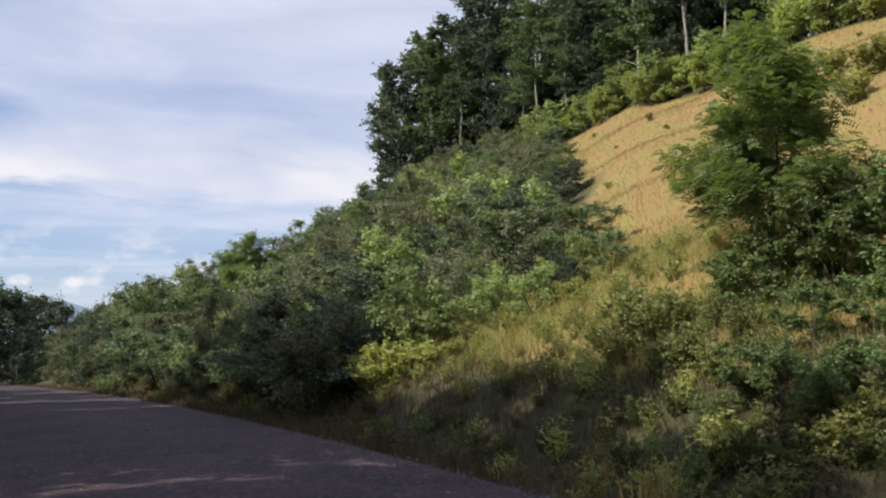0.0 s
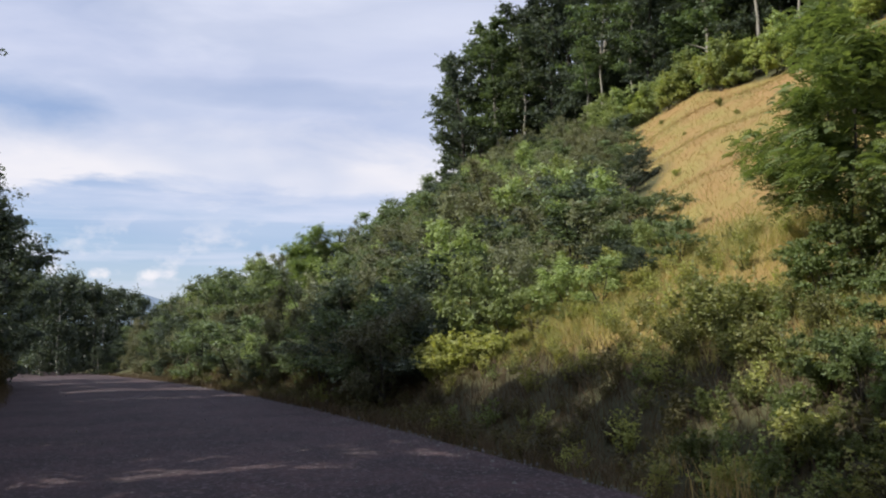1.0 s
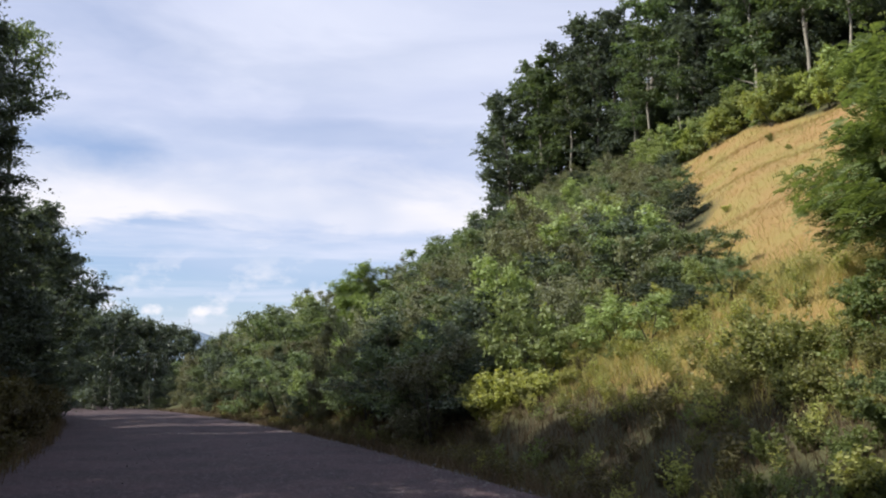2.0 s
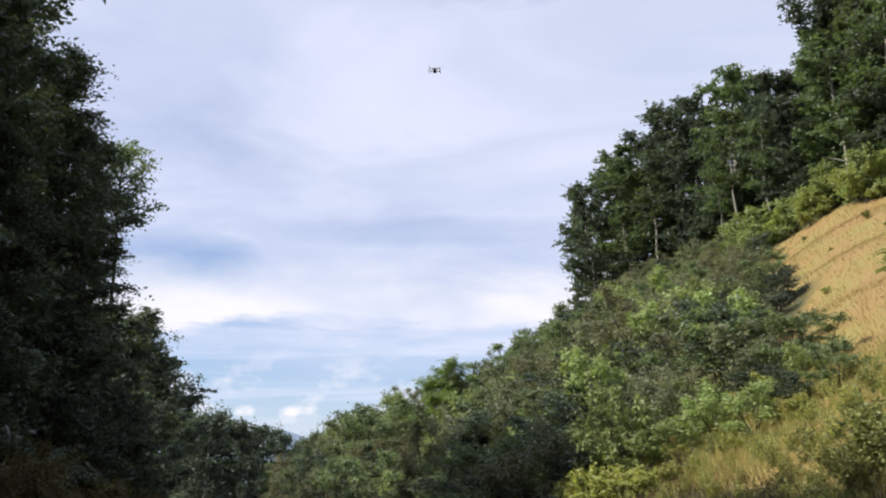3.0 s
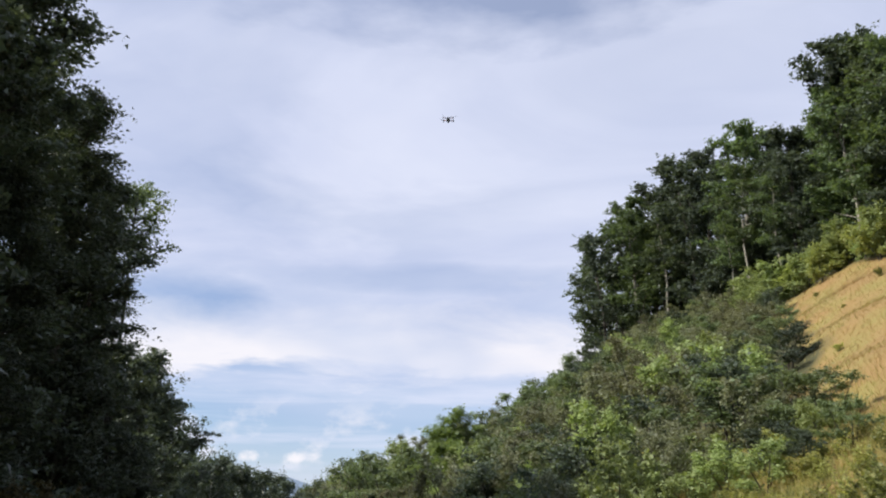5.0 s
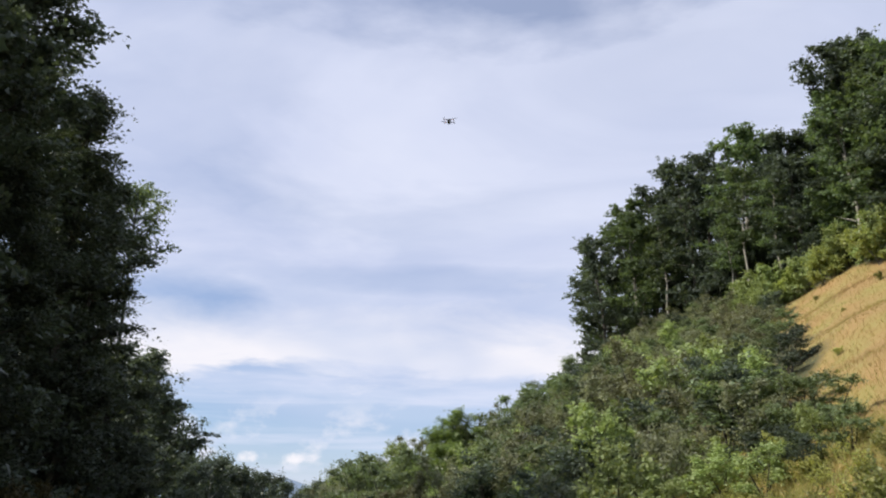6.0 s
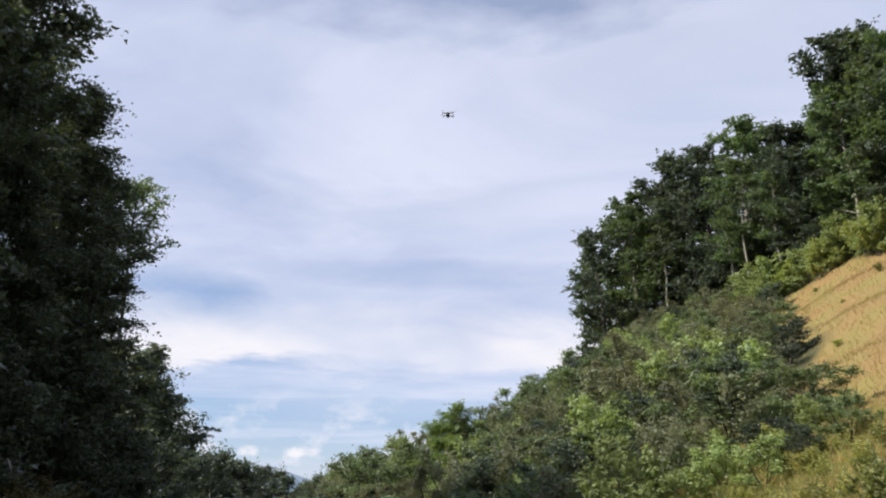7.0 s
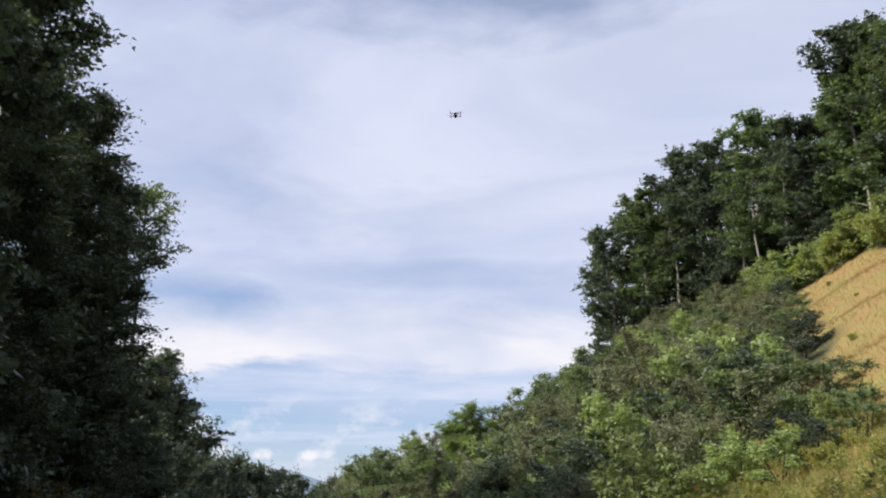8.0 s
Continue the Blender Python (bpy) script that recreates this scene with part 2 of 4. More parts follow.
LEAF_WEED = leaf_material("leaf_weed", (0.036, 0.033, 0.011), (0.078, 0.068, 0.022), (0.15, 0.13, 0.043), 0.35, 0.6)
BARK_GREY = bark_material("bark_grey", (0.10, 0.09, 0.075), (0.34, 0.31, 0.27))
BARK_DARK = bark_material("bark_dark", (0.028, 0.023, 0.019), (0.075, 0.064, 0.053))
BARK_BIRCH = bark_material("bark_birch", (0.22, 0.21, 0.18), (0.55, 0.53, 0.48), 6.0)
ROAD = road_material()
HILL = ground_material()
STONE = plain_material("loose_stone", (0.15, 0.14, 0.135), 0.9, 0.0, 14.0)

# ---- the lie of the land ----
ROAD_WIDTH = 8.1
SLOPE = 0.65


def edge_x(y):
    """The right-hand edge of the road, which bends away to the left."""
    return 5.2 - 0.43 * y - 0.003 * y * y


def beside(x, y):
    """Metres to the right of that edge (square to the road)."""
    y0 = np.clip(y, -55, 95)
    s = -0.43 - 0.006 * y0
    return (x - edge_x(y0) - s * (y - y0)) / np.sqrt(1 + s * s)


def smooth(a, b, v):
    u = np.clip((v - a) / (b - a), 0, 1)
    return u * u * (3 - 2 * u)


def height(x, y):
    x, y = np.asarray(x, float), np.asarray(y, float)
    d = beside(x, y)
    cut = np.clip(d - 1.4, 0, None)
    z = np.where(cut < 24, SLOPE * cut, SLOPE * 24 + 0.42 * (cut - 24))
    z = np.minimum(z, 30 + 0.02 * cut)
    z = z * (1 - 0.85 * smooth(60, 92, y)) * (1 - 0.9 * smooth(150, 400, np.abs(x)))
    z = z * (1 - 0.6 * smooth(10, 60, -y))
    z = z + 0.35 * smooth(2, 6, d) * (np.sin(x * 0.7 + y * 0.31) * np.sin(y * 0.53 - x * 0.2))
    z = z - 0.18 * np.exp(-((d - 0.8) / 0.5) ** 2)
    m = -d - ROAD_WIDTH
    z = z + 0.85 * smooth(0.1, 1.6, m) * (1 - 0.6 * smooth(2.5, 6, m)) * (1 + 0.25 * np.sin(y * 0.9))
    return z


def spot(az, r):
    """The place r metres off, az degrees to the right of straight ahead."""
    a = radians(az)
    x, y = r * math.sin(a), r * math.cos(a)
    return x, y, float(height(x, y))


# ---- building blocks ----


def mesh_of(name, verts, faces, mat, shade=False):
    me = bpy.data.meshes.new(name)
    me.from_pydata(np.asarray(verts).tolist(), [], faces if isinstance(faces, list) else faces.tolist())
    me.materials.append(mat)
    if shade:
        me.polygons.foreach_set("use_smooth", np.ones(len(me.polygons), bool))
    me.update()
    return me


def part(name, data, parent, label=""):
    ob = new(name, data)
    ob.parent = parent
    return tagged(ob, label)


def unit(v):
    return v / np.maximum(np.linalg.norm(v, axis=-1, keepdims=True), 1e-9)


class Wood:
    """Collects tapered, bent tubes for trunks and limbs."""

    def __init__(self):
        self.v, self.f, self.n = [], [], 0

    def tube(self, pts, radii, sides=6):
        pts = np.asarray(pts, float)
        way = unit(np.gradient(pts, axis=0))
        ref = np.where(np.abs(way[:, 2:3]) > 0.9, np.array([[1.0, 0, 0]]), np.array([[0, 0, 1.0]]))
        u = unit(np.cross(way, ref))
        w = np.cross(way, u)
        a = np.arange(sides) * 2 * np.pi / sides
        ring = pts[:, None] + np.asarray(radii)[:, None, None] * (u[:, None] * np.cos(a)[None, :, None] + w[:, None] * np.sin(a)[None, :, None])
        self.v.append(ring.reshape(-1, 3))
        for i in range(len(pts) - 1):
            for k in range(sides):
                p, q = self.n + i * sides + k, self.n + i * sides + (k + 1) % sides
                self.f.append((p, q, q + sides, p + sides))
        self.f.append(tuple(self.n + (len(pts) - 1) * sides + k for k in range(sides)))
        self.n += len(pts) * sides

    def mesh(self, name, mat):
        return mesh_of(name, np.concatenate(self.v), self.f, mat, True)


def leaf_quads(rng, places, normals, size, slim=0.5, along=None, simple=False):
    """One folded diamond a leaf, or for leaves too far off to show it a plain pointed one."""
    n = len(places)
    if along is None:
        along = rng.normal(size=(n, 3))
    side = unit(np.cross(normals, along))
    along = unit(np.cross(side, normals))
    s = size * rng.uniform(0.6, 1.4, (n, 1))
    lift = normals * s * 0.10
    if simple:
        v = np.stack([places - along * s * 0.45 - side * s * slim * 0.45, places - along * s * 0.30 + side * s * slim * 0.55 + lift, places + along * s * 0.60], 1)
        return v.reshape(-1, 3), np.arange(3 * n).reshape(n, 3)
    v = np.stack([places - along * s * 0.5, places + side * s * slim * 0.5 + lift - along * s * 0.05,
                  places + along * s * 0.5, places - side * s * slim * 0.5 + lift - along * s * 0.05], 1)
    return v.reshape(-1, 3), np.arange(4 * n).reshape(n, 4)


def sprays(rng, centres, radii, count, size, slim=0.5, flat=0.6, simple=False, twigs=5):
    """Leaves in two ranks on fine twigs that fan out from the limb ends; the twigs differ in length, so the outline frays."""
    m = len(centres)
    way = rng.normal(size=(m, twigs, 3)) * np.array([1, 1, flat]) + np.array([0, 0, 0.22])
    way = unit(way) * (np.asarray(radii)[:, None] * rng.uniform(0.45, 1.5, (m, twigs)))[..., None]
    c, k = np.repeat(np.arange(m), count), rng.integers(0, twigs, m * count)
    w = way[c, k]
    u = rng.uniform(0.08, 1.0, (m * count, 1))
    reach = np.linalg.norm(w, axis=1, keepdims=True)
    p = np.asarray(centres)[c] + w * u - np.array([0, 0, 0.18]) * reach * u * u
    p = p + rng.normal(size=p.shape) * np.array([0.13, 0.13, 0.08]) * reach
    nrm = unit(rng.normal(size=p.shape) * 0.75 + np.array([0, 0, 0.85]) + unit(w) * 0.25)
    return leaf_quads(rng, p, nrm, size, slim, unit(w) + rng.normal(size=p.shape) * 0.7, simple)


def limb_points(rng, start, az, el, length, rise, n=5):
    way = np.array([math.cos(az) * math.cos(el), math.sin(az) * math.cos(el), math.sin(el)])
    pts, p = [np.array(start)], np.array(start)
    for _ in range(n - 1):
        way = unit(way + rng.normal(size=3) * 0.16 + np.array([0, 0, rise]))
        p = p + way * length / (n - 1)
        pts.append(p)
    return np.array(pts)


def tree_meshes(name, seed, tall, base, spread, limbs, per_clump, leaf, leaves, bark, girth, shape="oval",
                clump=0.75, rise=0.10, slim=0.5, subs=3, flat=0.65, stems=1, lean=0.0, simple=False):
    """Trunk and crown meshes of a tree or shrub that stands at the origin."""
    rng = np.random.default_rng(seed)
    wood, centres, radii = Wood(), [], []
    for st in range(stems):
        turn = rng.uniform(0, 6.28)
        tilt = lean if stems == 1 else rng.uniform(0.15, 0.5)
        n = 8 if stems == 1 else 5
        zs = np.linspace(-0.25, tall * 0.94 * (1 if st == 0 else rng.uniform(0.7, 0.95)), n)
        walk_xy = np.cumsum(rng.normal(size=(n, 2)) * tall * 0.012, axis=0) + np.outer(np.clip(zs, 0, None), [math.cos(turn) * tilt, math.sin(turn) * tilt])
        walk_xy -= walk_xy[0]
        trunk = np.column_stack([walk_xy, zs])
        wood.tube(trunk, girth * np.linspace(1.25, 0.18, n) ** 1.1, 8 if stems == 1 else 4)
        k = max(3, limbs // stems)
        for i in range(k):
            u = (i + rng.uniform(0.1, 0.9)) / k
            z0 = base + (zs[-1] * 0.97 - base) * u
            at = np.array([np.interp(z0, zs, trunk[:, 0]), np.interp(z0, zs, trunk[:, 1]), z0])
            if shape == "oval":
                reach = spread * (0.45 + 0.75 * math.sin(math.pi * min(1, 0.12 + 0.80 * u)) - 0.25 * u)
            elif shape == "column":
                reach = spread * (1.0 - 0.45 * u ** 2)
            else:  # "dome"
                reach = spread * math.sqrt(max(0.08, 1 - 0.85 * u * u))
            reach *= rng.uniform(0.7, 1.2)
            az = i * 2.4 + rng.uniform(-0.5, 0.5)
            el = radians(8 + 50 * u + rng.uniform(-12, 12))
            pts = limb_points(rng, at, az, el, reach, rise)
            g = girth * 0.42 * (1 - 0.6 * u)
            wood.tube(pts, g * np.linspace(1, 0.25, len(pts)), 5 if stems == 1 else 3)
            for p in pts[(1 if shape == "column" else 2):]:
                centres.append(p), radii.append(clump * rng.uniform(0.7, 1.2))
            for _ in range(subs):
                q = rng.integers(1, len(pts) - 1)
                sp = limb_points(rng, pts[q], az + rng.choice([-1, 1]) * rng.uniform(0.4, 1.2), el * 0.6 + rng.uniform(-0.2, 0.4), reach * rng.uniform(0.35, 0.6), rise * 0.6, 4)
                wood.tube(sp[::3] if stems > 1 else sp, g * 0.45 * np.linspace(1, 0.25, 2 if stems > 1 else 4), 3)
                for p in sp[1:]:
                    centres.append(p), radii.append(clump * rng.uniform(0.6, 1.0))
        centres.append(trunk[-1]), radii.append(clump)
    cv, cf = sprays(rng, np.array(centres), np.array(radii), per_clump, leaf, slim, flat, simple)
    return wood.mesh(name + "_trunk", bark), mesh_of(name + "_crown", cv, cf, leaves)


def wand_meshes(name, seed, tall, spread, stems, per_stem, leaf, leaves, bark, girth=0.008, slim=0.55, twigs=3, bare=0.12):
    """Upright arching stems from one foot, each with short side twigs and leaves set along them."""
    rng = np.random.default_rng(seed)
    wood, place, way = Wood(), [], []
    for st in range(stems):
        a, out = rng.uniform(0, 6.28), spread * math.sqrt(rng.random())
        h = tall * rng.uniform(0.55, 1.0) * (1 - 0.35 * (out / spread) ** 2)
        u = np.linspace(0, 1, 6)
        r = out * (0.25 * u + 0.75 * u ** 2)
        pts = np.column_stack([0.12 * spread * math.cos(a) + r * math.cos(a), 0.12 * spread * math.sin(a) + r * math.sin(a), h * (1.08 * u - 0.08 * u ** 3) - 0.05])
        pts[1:] += rng.normal(size=(5, 3)) * 0.03 * tall * np.array([1, 1, 0.3])
        wood.tube(pts, girth * np.linspace(1, 0.25, 6), 3)
        lines = [(pts, per_stem)]
        for _ in range(twigs):
            q = int(rng.integers(1, 5))
            tw = limb_points(rng, pts[q], rng.uniform(0, 6.28), rng.uniform(0.3, 1.0), tall * rng.uniform(0.12, 0.26), 0.05, 4)
            wood.tube(tw[[0, 3]], girth * np.array([0.5, 0.2]), 3)
            lines.append((tw, per_stem // 3))
        for line, n in lines:
            v = bare + (1 - bare) * rng.random(n) ** 0.85
            pos = np.stack([np.interp(v, np.linspace(0, 1, len(line)), line[:, k]) for k in range(3)], -1)
            b = rng.uniform(0, 6.28, n)
            d = np.stack([np.cos(b), np.sin(b), rng.normal(0.15, 0.3, n)], -1)
            place.append(pos + d * leaf * 0.55), way.append(d)
    place, way = np.concatenate(place), np.concatenate(way)
    nrm = unit(np.array([0, 0, 0.6]) + way * 0.3 + rng.normal(size=place.shape) * 0.75)
    cv, cf = leaf_quads(rng, place, nrm, leaf, slim, way)
    return wood.mesh(name + "_stems", bark), mesh_of(name + "_leaves", cv, cf, leaves)


def plant(name, meshes, label, category, group=""):
    """A thing: an empty at the foot, with the trunk and the crown under it."""
    root = tagged(new(name), label, category, group)
    part("trunk", meshes[0], root)
    part("crown", meshes[1], root)
    return root


def placed(x, y, z, turn, scale, squash=1.0):
    return pose(x, y, z, 0, 0, turn) @ Matrix.Diagonal((scale, scale, scale * squash, 1))


def set_out(proto, first, x, y, turn, scale, squash=1.0, sink=0.05):
    """The first call moves the prototype itself, later ones copy it."""
    m = placed(x, y, float(height(x, y)) - sink, turn, scale, squash)
    if first:
        proto.matrix_basis = m
        return proto
    keep = proto.matrix_basis.copy()
    proto.matrix_basis = Matrix.Identity(4)
    c = copy_thing(proto, m)
    proto.matrix_basis = keep
    return c


class Nursery:
    """Plants of one kind; set() puts out one more of them."""

    def __init__(self, *variants):
        self.variants, self.used = variants, [False] * len(variants)

    def set(self, k, x, y, turn, scale, squash=1.0, sink=0.05):
        k %= len(self.variants)
        ob = set_out(self.variants[k], not self.used[k], x, y, turn, scale, squash, sink)
        self.used[k] = True
        return ob


# ---- ground: one sheet to the horizon ----


def spaced(near, step, grow, far):
    v, s = [0.0], step
    while v[-1] < far:
        v.append(v[-1] + s)
        if v[-1] > near:
            s *= grow
    return v


def gold_zone(x, y):
    """1 on the dry grass of the cut slope, 0 off it."""
    d = beside(x, y)
    left = np.interp(y, [10, 16.8, 22, 30, 39, 60], [2.6, 3.6, 4.4, 5.4, 6.4, 8.4]) + 1.2 * np.sin(y * 0.8) * np.sin(y * 0.37 + 1)
    return smooth(3.4, 5.4, d) * (1 - smooth(22.5, 24.5, d)) * smooth(-2.2, 1.6, x - left) * smooth(6, 12, y)


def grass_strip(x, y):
    """1 on the sunlit, yellowing grass between the shaded foot of the bank and the shrubs; lightens the ground there.
    """
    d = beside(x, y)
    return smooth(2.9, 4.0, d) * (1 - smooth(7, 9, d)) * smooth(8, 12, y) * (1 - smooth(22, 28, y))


def make_ground():
    r = spaced(30, 0.6, 1.10, 3600)
    xs = np.array([-v for v in r[:0:-1]] + r)
    ys = xs + 20
    X, Y = np.meshgrid(xs, ys)
    Z = height(X, Y)
    n = len(xs)
    rng = np.random.default_rng(3)
    d = beside(X, Y)
    Z = Z + rng.normal(0, 0.008, Z.shape) * (np.abs(d + ROAD_WIDTH / 2) > ROAD_WIDTH / 2 + 0.6)
    i = np.arange(n * n).reshape(n, n)
    f = np.stack([i[:-1, :-1], i[:-1, 1:], i[1:, 1:], i[1:, :-1]], -1).reshape(-1, 4)
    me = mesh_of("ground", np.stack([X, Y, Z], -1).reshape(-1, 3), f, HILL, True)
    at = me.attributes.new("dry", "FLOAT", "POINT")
    # the strip adds sunlight to the ground colour, starting at the shadow line
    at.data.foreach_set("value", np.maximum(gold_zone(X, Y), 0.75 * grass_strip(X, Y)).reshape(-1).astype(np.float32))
    tagged(new("ground", me), "hillside of dry golden grass and dark undergrowth", "ground", kind="structure")


def make_road():
    ys = np.concatenate([np.arange(-45, 40, 0.5), np.arange(40, 96, 1.0)])
    ds = np.linspace(-ROAD_WIDTH - 0.5, 0.35, 34)
    rng = np.random.default_rng(5)
    wob = np.interp(ys, ys[::3], rng.normal(0, 0.10, len(ys[::3])))
    wob2 = np.interp(ys, ys[::3], rng.normal(0, 0.12, len(ys[::3])))
    v = []
    for y, a, b in zip(ys, wob, wob2):
        s = -0.43 - 0.006 * y
        nx, ny = 1 / math.sqrt(1 + s * s), -s / math.sqrt(1 + s * s)
        for k, d in enumerate(ds):
            e = a if k == len(ds) - 1 else (b if k == 0 else 0)
            px, py = edge_x(y) + nx * (d + e), y + ny * (d + e)
            crown = 0.05 * (1 - ((d + ROAD_WIDTH / 2) / (ROAD_WIDTH / 2)) ** 2)
            rut = -0.025 * (math.exp(-((d + 2.4) / 0.4) ** 2) + math.exp(-((d + 5.6) / 0.4) ** 2))
            edge = -0.10 if k in (0, len(ds) - 1) else 0.02
            v.append((px, py, max(0, crown) + rut + edge + 0.012 * noise.noise((px * 1.3, py * 1.3, 0))))
    m = len(ds)
    i = np.arange(len(v)).reshape(-1, m)
    f = np.stack([i[:-1, :-1], i[:-1, 1:], i[1:, 1:], i[1:, :-1]], -1).reshape(-1, 4)
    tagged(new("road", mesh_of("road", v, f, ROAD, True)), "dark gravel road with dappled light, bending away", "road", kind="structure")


def make_stones():
    """Loose stones, thickest along the road's edges."""
    rng = np.random.default_rng(8)
    n = 2600
    y = rng.uniform(3, 45, n) ** 1.0
    d = np.where(rng.random(n) < 0.65, -np.abs(rng.normal(0, 0.5, n)) + 0.25, rng.uniform(-ROAD_WIDTH, 0, n))
    s = -0.43 - 0.006 * y
    q = np.sqrt(1 + s * s)
    x, yy = edge_x(y) + d / q, y - s * d / q
    size = rng.uniform(0.008, 0.024, n) * (1 + (rng.random(n) < 0.05) * 1.2)
    base = np.array([(1, 0, 0), (0, 1, 0), (-1, 0, 0), (0, -1, 0), (0, 0, 0.8), (0, 0, -0.8)], float)
    tri = np.array([(0, 1, 4), (1, 2, 4), (2, 3, 4), (3, 0, 4), (1, 0, 5), (2, 1, 5), (3, 2, 5), (0, 3, 5)])
    jit = base[None] * rng.uniform(0.6, 1.3, (n, 6, 1)) * size[:, None, None]
    a = rng.uniform(0, 6.28, n)
    c, sn = np.cos(a)[:, None], np.sin(a)[:, None]
    z = 0.055 * (1 - ((d + 4.05) / 4.05) ** 2).clip(0, 1) + 0.02
    v = np.stack([jit[..., 0] * c - jit[..., 1] * sn + x[:, None], jit[..., 0] * sn + jit[..., 1] * c + yy[:, None], jit[..., 2] + z[:, None]], -1)
    f = (tri[None] + 6 * np.arange(n)[:, None, None]).reshape(-1, 3)
    tagged(new("loose_stones", mesh_of("loose_stones", v.reshape(-1, 3), f, STONE)), "grey loose gravel stones on the road and its edge", "gravel", kind="stuff")


def make_ridge():
    """A wooded mountain far beyond the valley, blue with the haze put into its colour."""
    m, t, b, out = material("far_mountain")
    n = noise_tex(t, t.nodes.new("ShaderNodeTexCoord").outputs["Object"], 0.02, 6, 0.65)
    # distance haze is mixed into the base colour as blue
    t.links.new(mix(t, n, (0.10, 0.15, 0.22), (0.20, 0.26, 0.34)), b.inputs["Base Color"])
    b.inputs["Roughness"].default_value = 1.0
    a = np.radians(np.linspace(-80, 60, 180))
    rows = []
    for r, up in ((1900, 0.0), (2200, 0.6), (2450, 0.93), (2600, 1.0), (2800, 0.6)):
        h = 118 + 66 * np.exp(-((np.degrees(a) + 25.4) / 3.4) ** 2) + 22 * np.sin(a * 7) + 9 * np.sin(a * 31 + 1) + 5 * np.sin(a * 67)
        rows.append(np.stack([r * np.sin(a), r * np.cos(a), h * up - 5 + 6 * np.sin(a * 90 + r)], -1))
    v = np.concatenate(rows)
    i = np.arange(len(v)).reshape(len(rows), -1)
    f = np.stack([i[:-1, :-1], i[:-1, 1:], i[1:, 1:], i[1:, :-1]], -1).reshape(-1, 4)
    tagged(new("backdrop", mesh_of("backdrop", v, f, m, True)), "hazy blue wooded mountain far beyond the valley", "mountain", kind="structure")


make_ground()
make_ridge()
make_road()
make_stones()

# ---- grass ----


def blades(rng, x, y, tall, wide, bend=0.35, lean=(0, 0), simple=False):
    """Narrow bent blades standing on the land; far ones are one pointed face."""
    n = len(x)
    z = height(x, y) - 0.03
    a = rng.uniform(0, 6.28, n)
    h = tall * rng.uniform(0.5, 1.25, n)
    side = np.stack([np.cos(a), np.sin(a), 0 * a], -1) * (wide * rng.uniform(0.6, 1.4, n))[:, None]
    b = rng.uniform(0, 6.28, n)
    over = np.stack([np.cos(b) * bend + lean[0], np.sin(b) * bend + lean[1], 0 * b], -1) * h[:, None] * rng.uniform(0.2, 1.2, (n, 1))
    p = np.stack([x, y, z], -1)
    up = np.stack([0 * h, 0 * h, h], -1)
    if simple:
        return np.stack([p - side, p + side, p + up * 0.98 + over], 1).reshape(-1, 3), np.arange(3 * n).reshape(n, 3)
    mid = p + up * 0.55 + over * 0.3
    tip = p + up * 0.98 + over
    v = np.stack([p - side, p + side, mid + side * 0.8, mid - side * 0.8, tip], 1).reshape(-1, 3)
    k = 5 * np.arange(n)[:, None]
    f = np.concatenate([k + [[0, 1, 2]], k + [[0, 2, 3]], k + [[3, 2, 4]]], 0)
    return v, f


def scatter(rng, n, x0, x1, y0, y1, keep):
    x, y = rng.uniform(x0, x1, n), rng.uniform(y0, y1, n)
    ok = rng.random(n) < keep(x, y)
    return x[ok], y[ok]


def patchy(x, y, scale, cut):
    v = np.array([noise.noise((a * scale, b * scale, 3.1)) for a, b in zip(x, y)])
    return smooth(cut - 0.25, cut + 0.25, v)


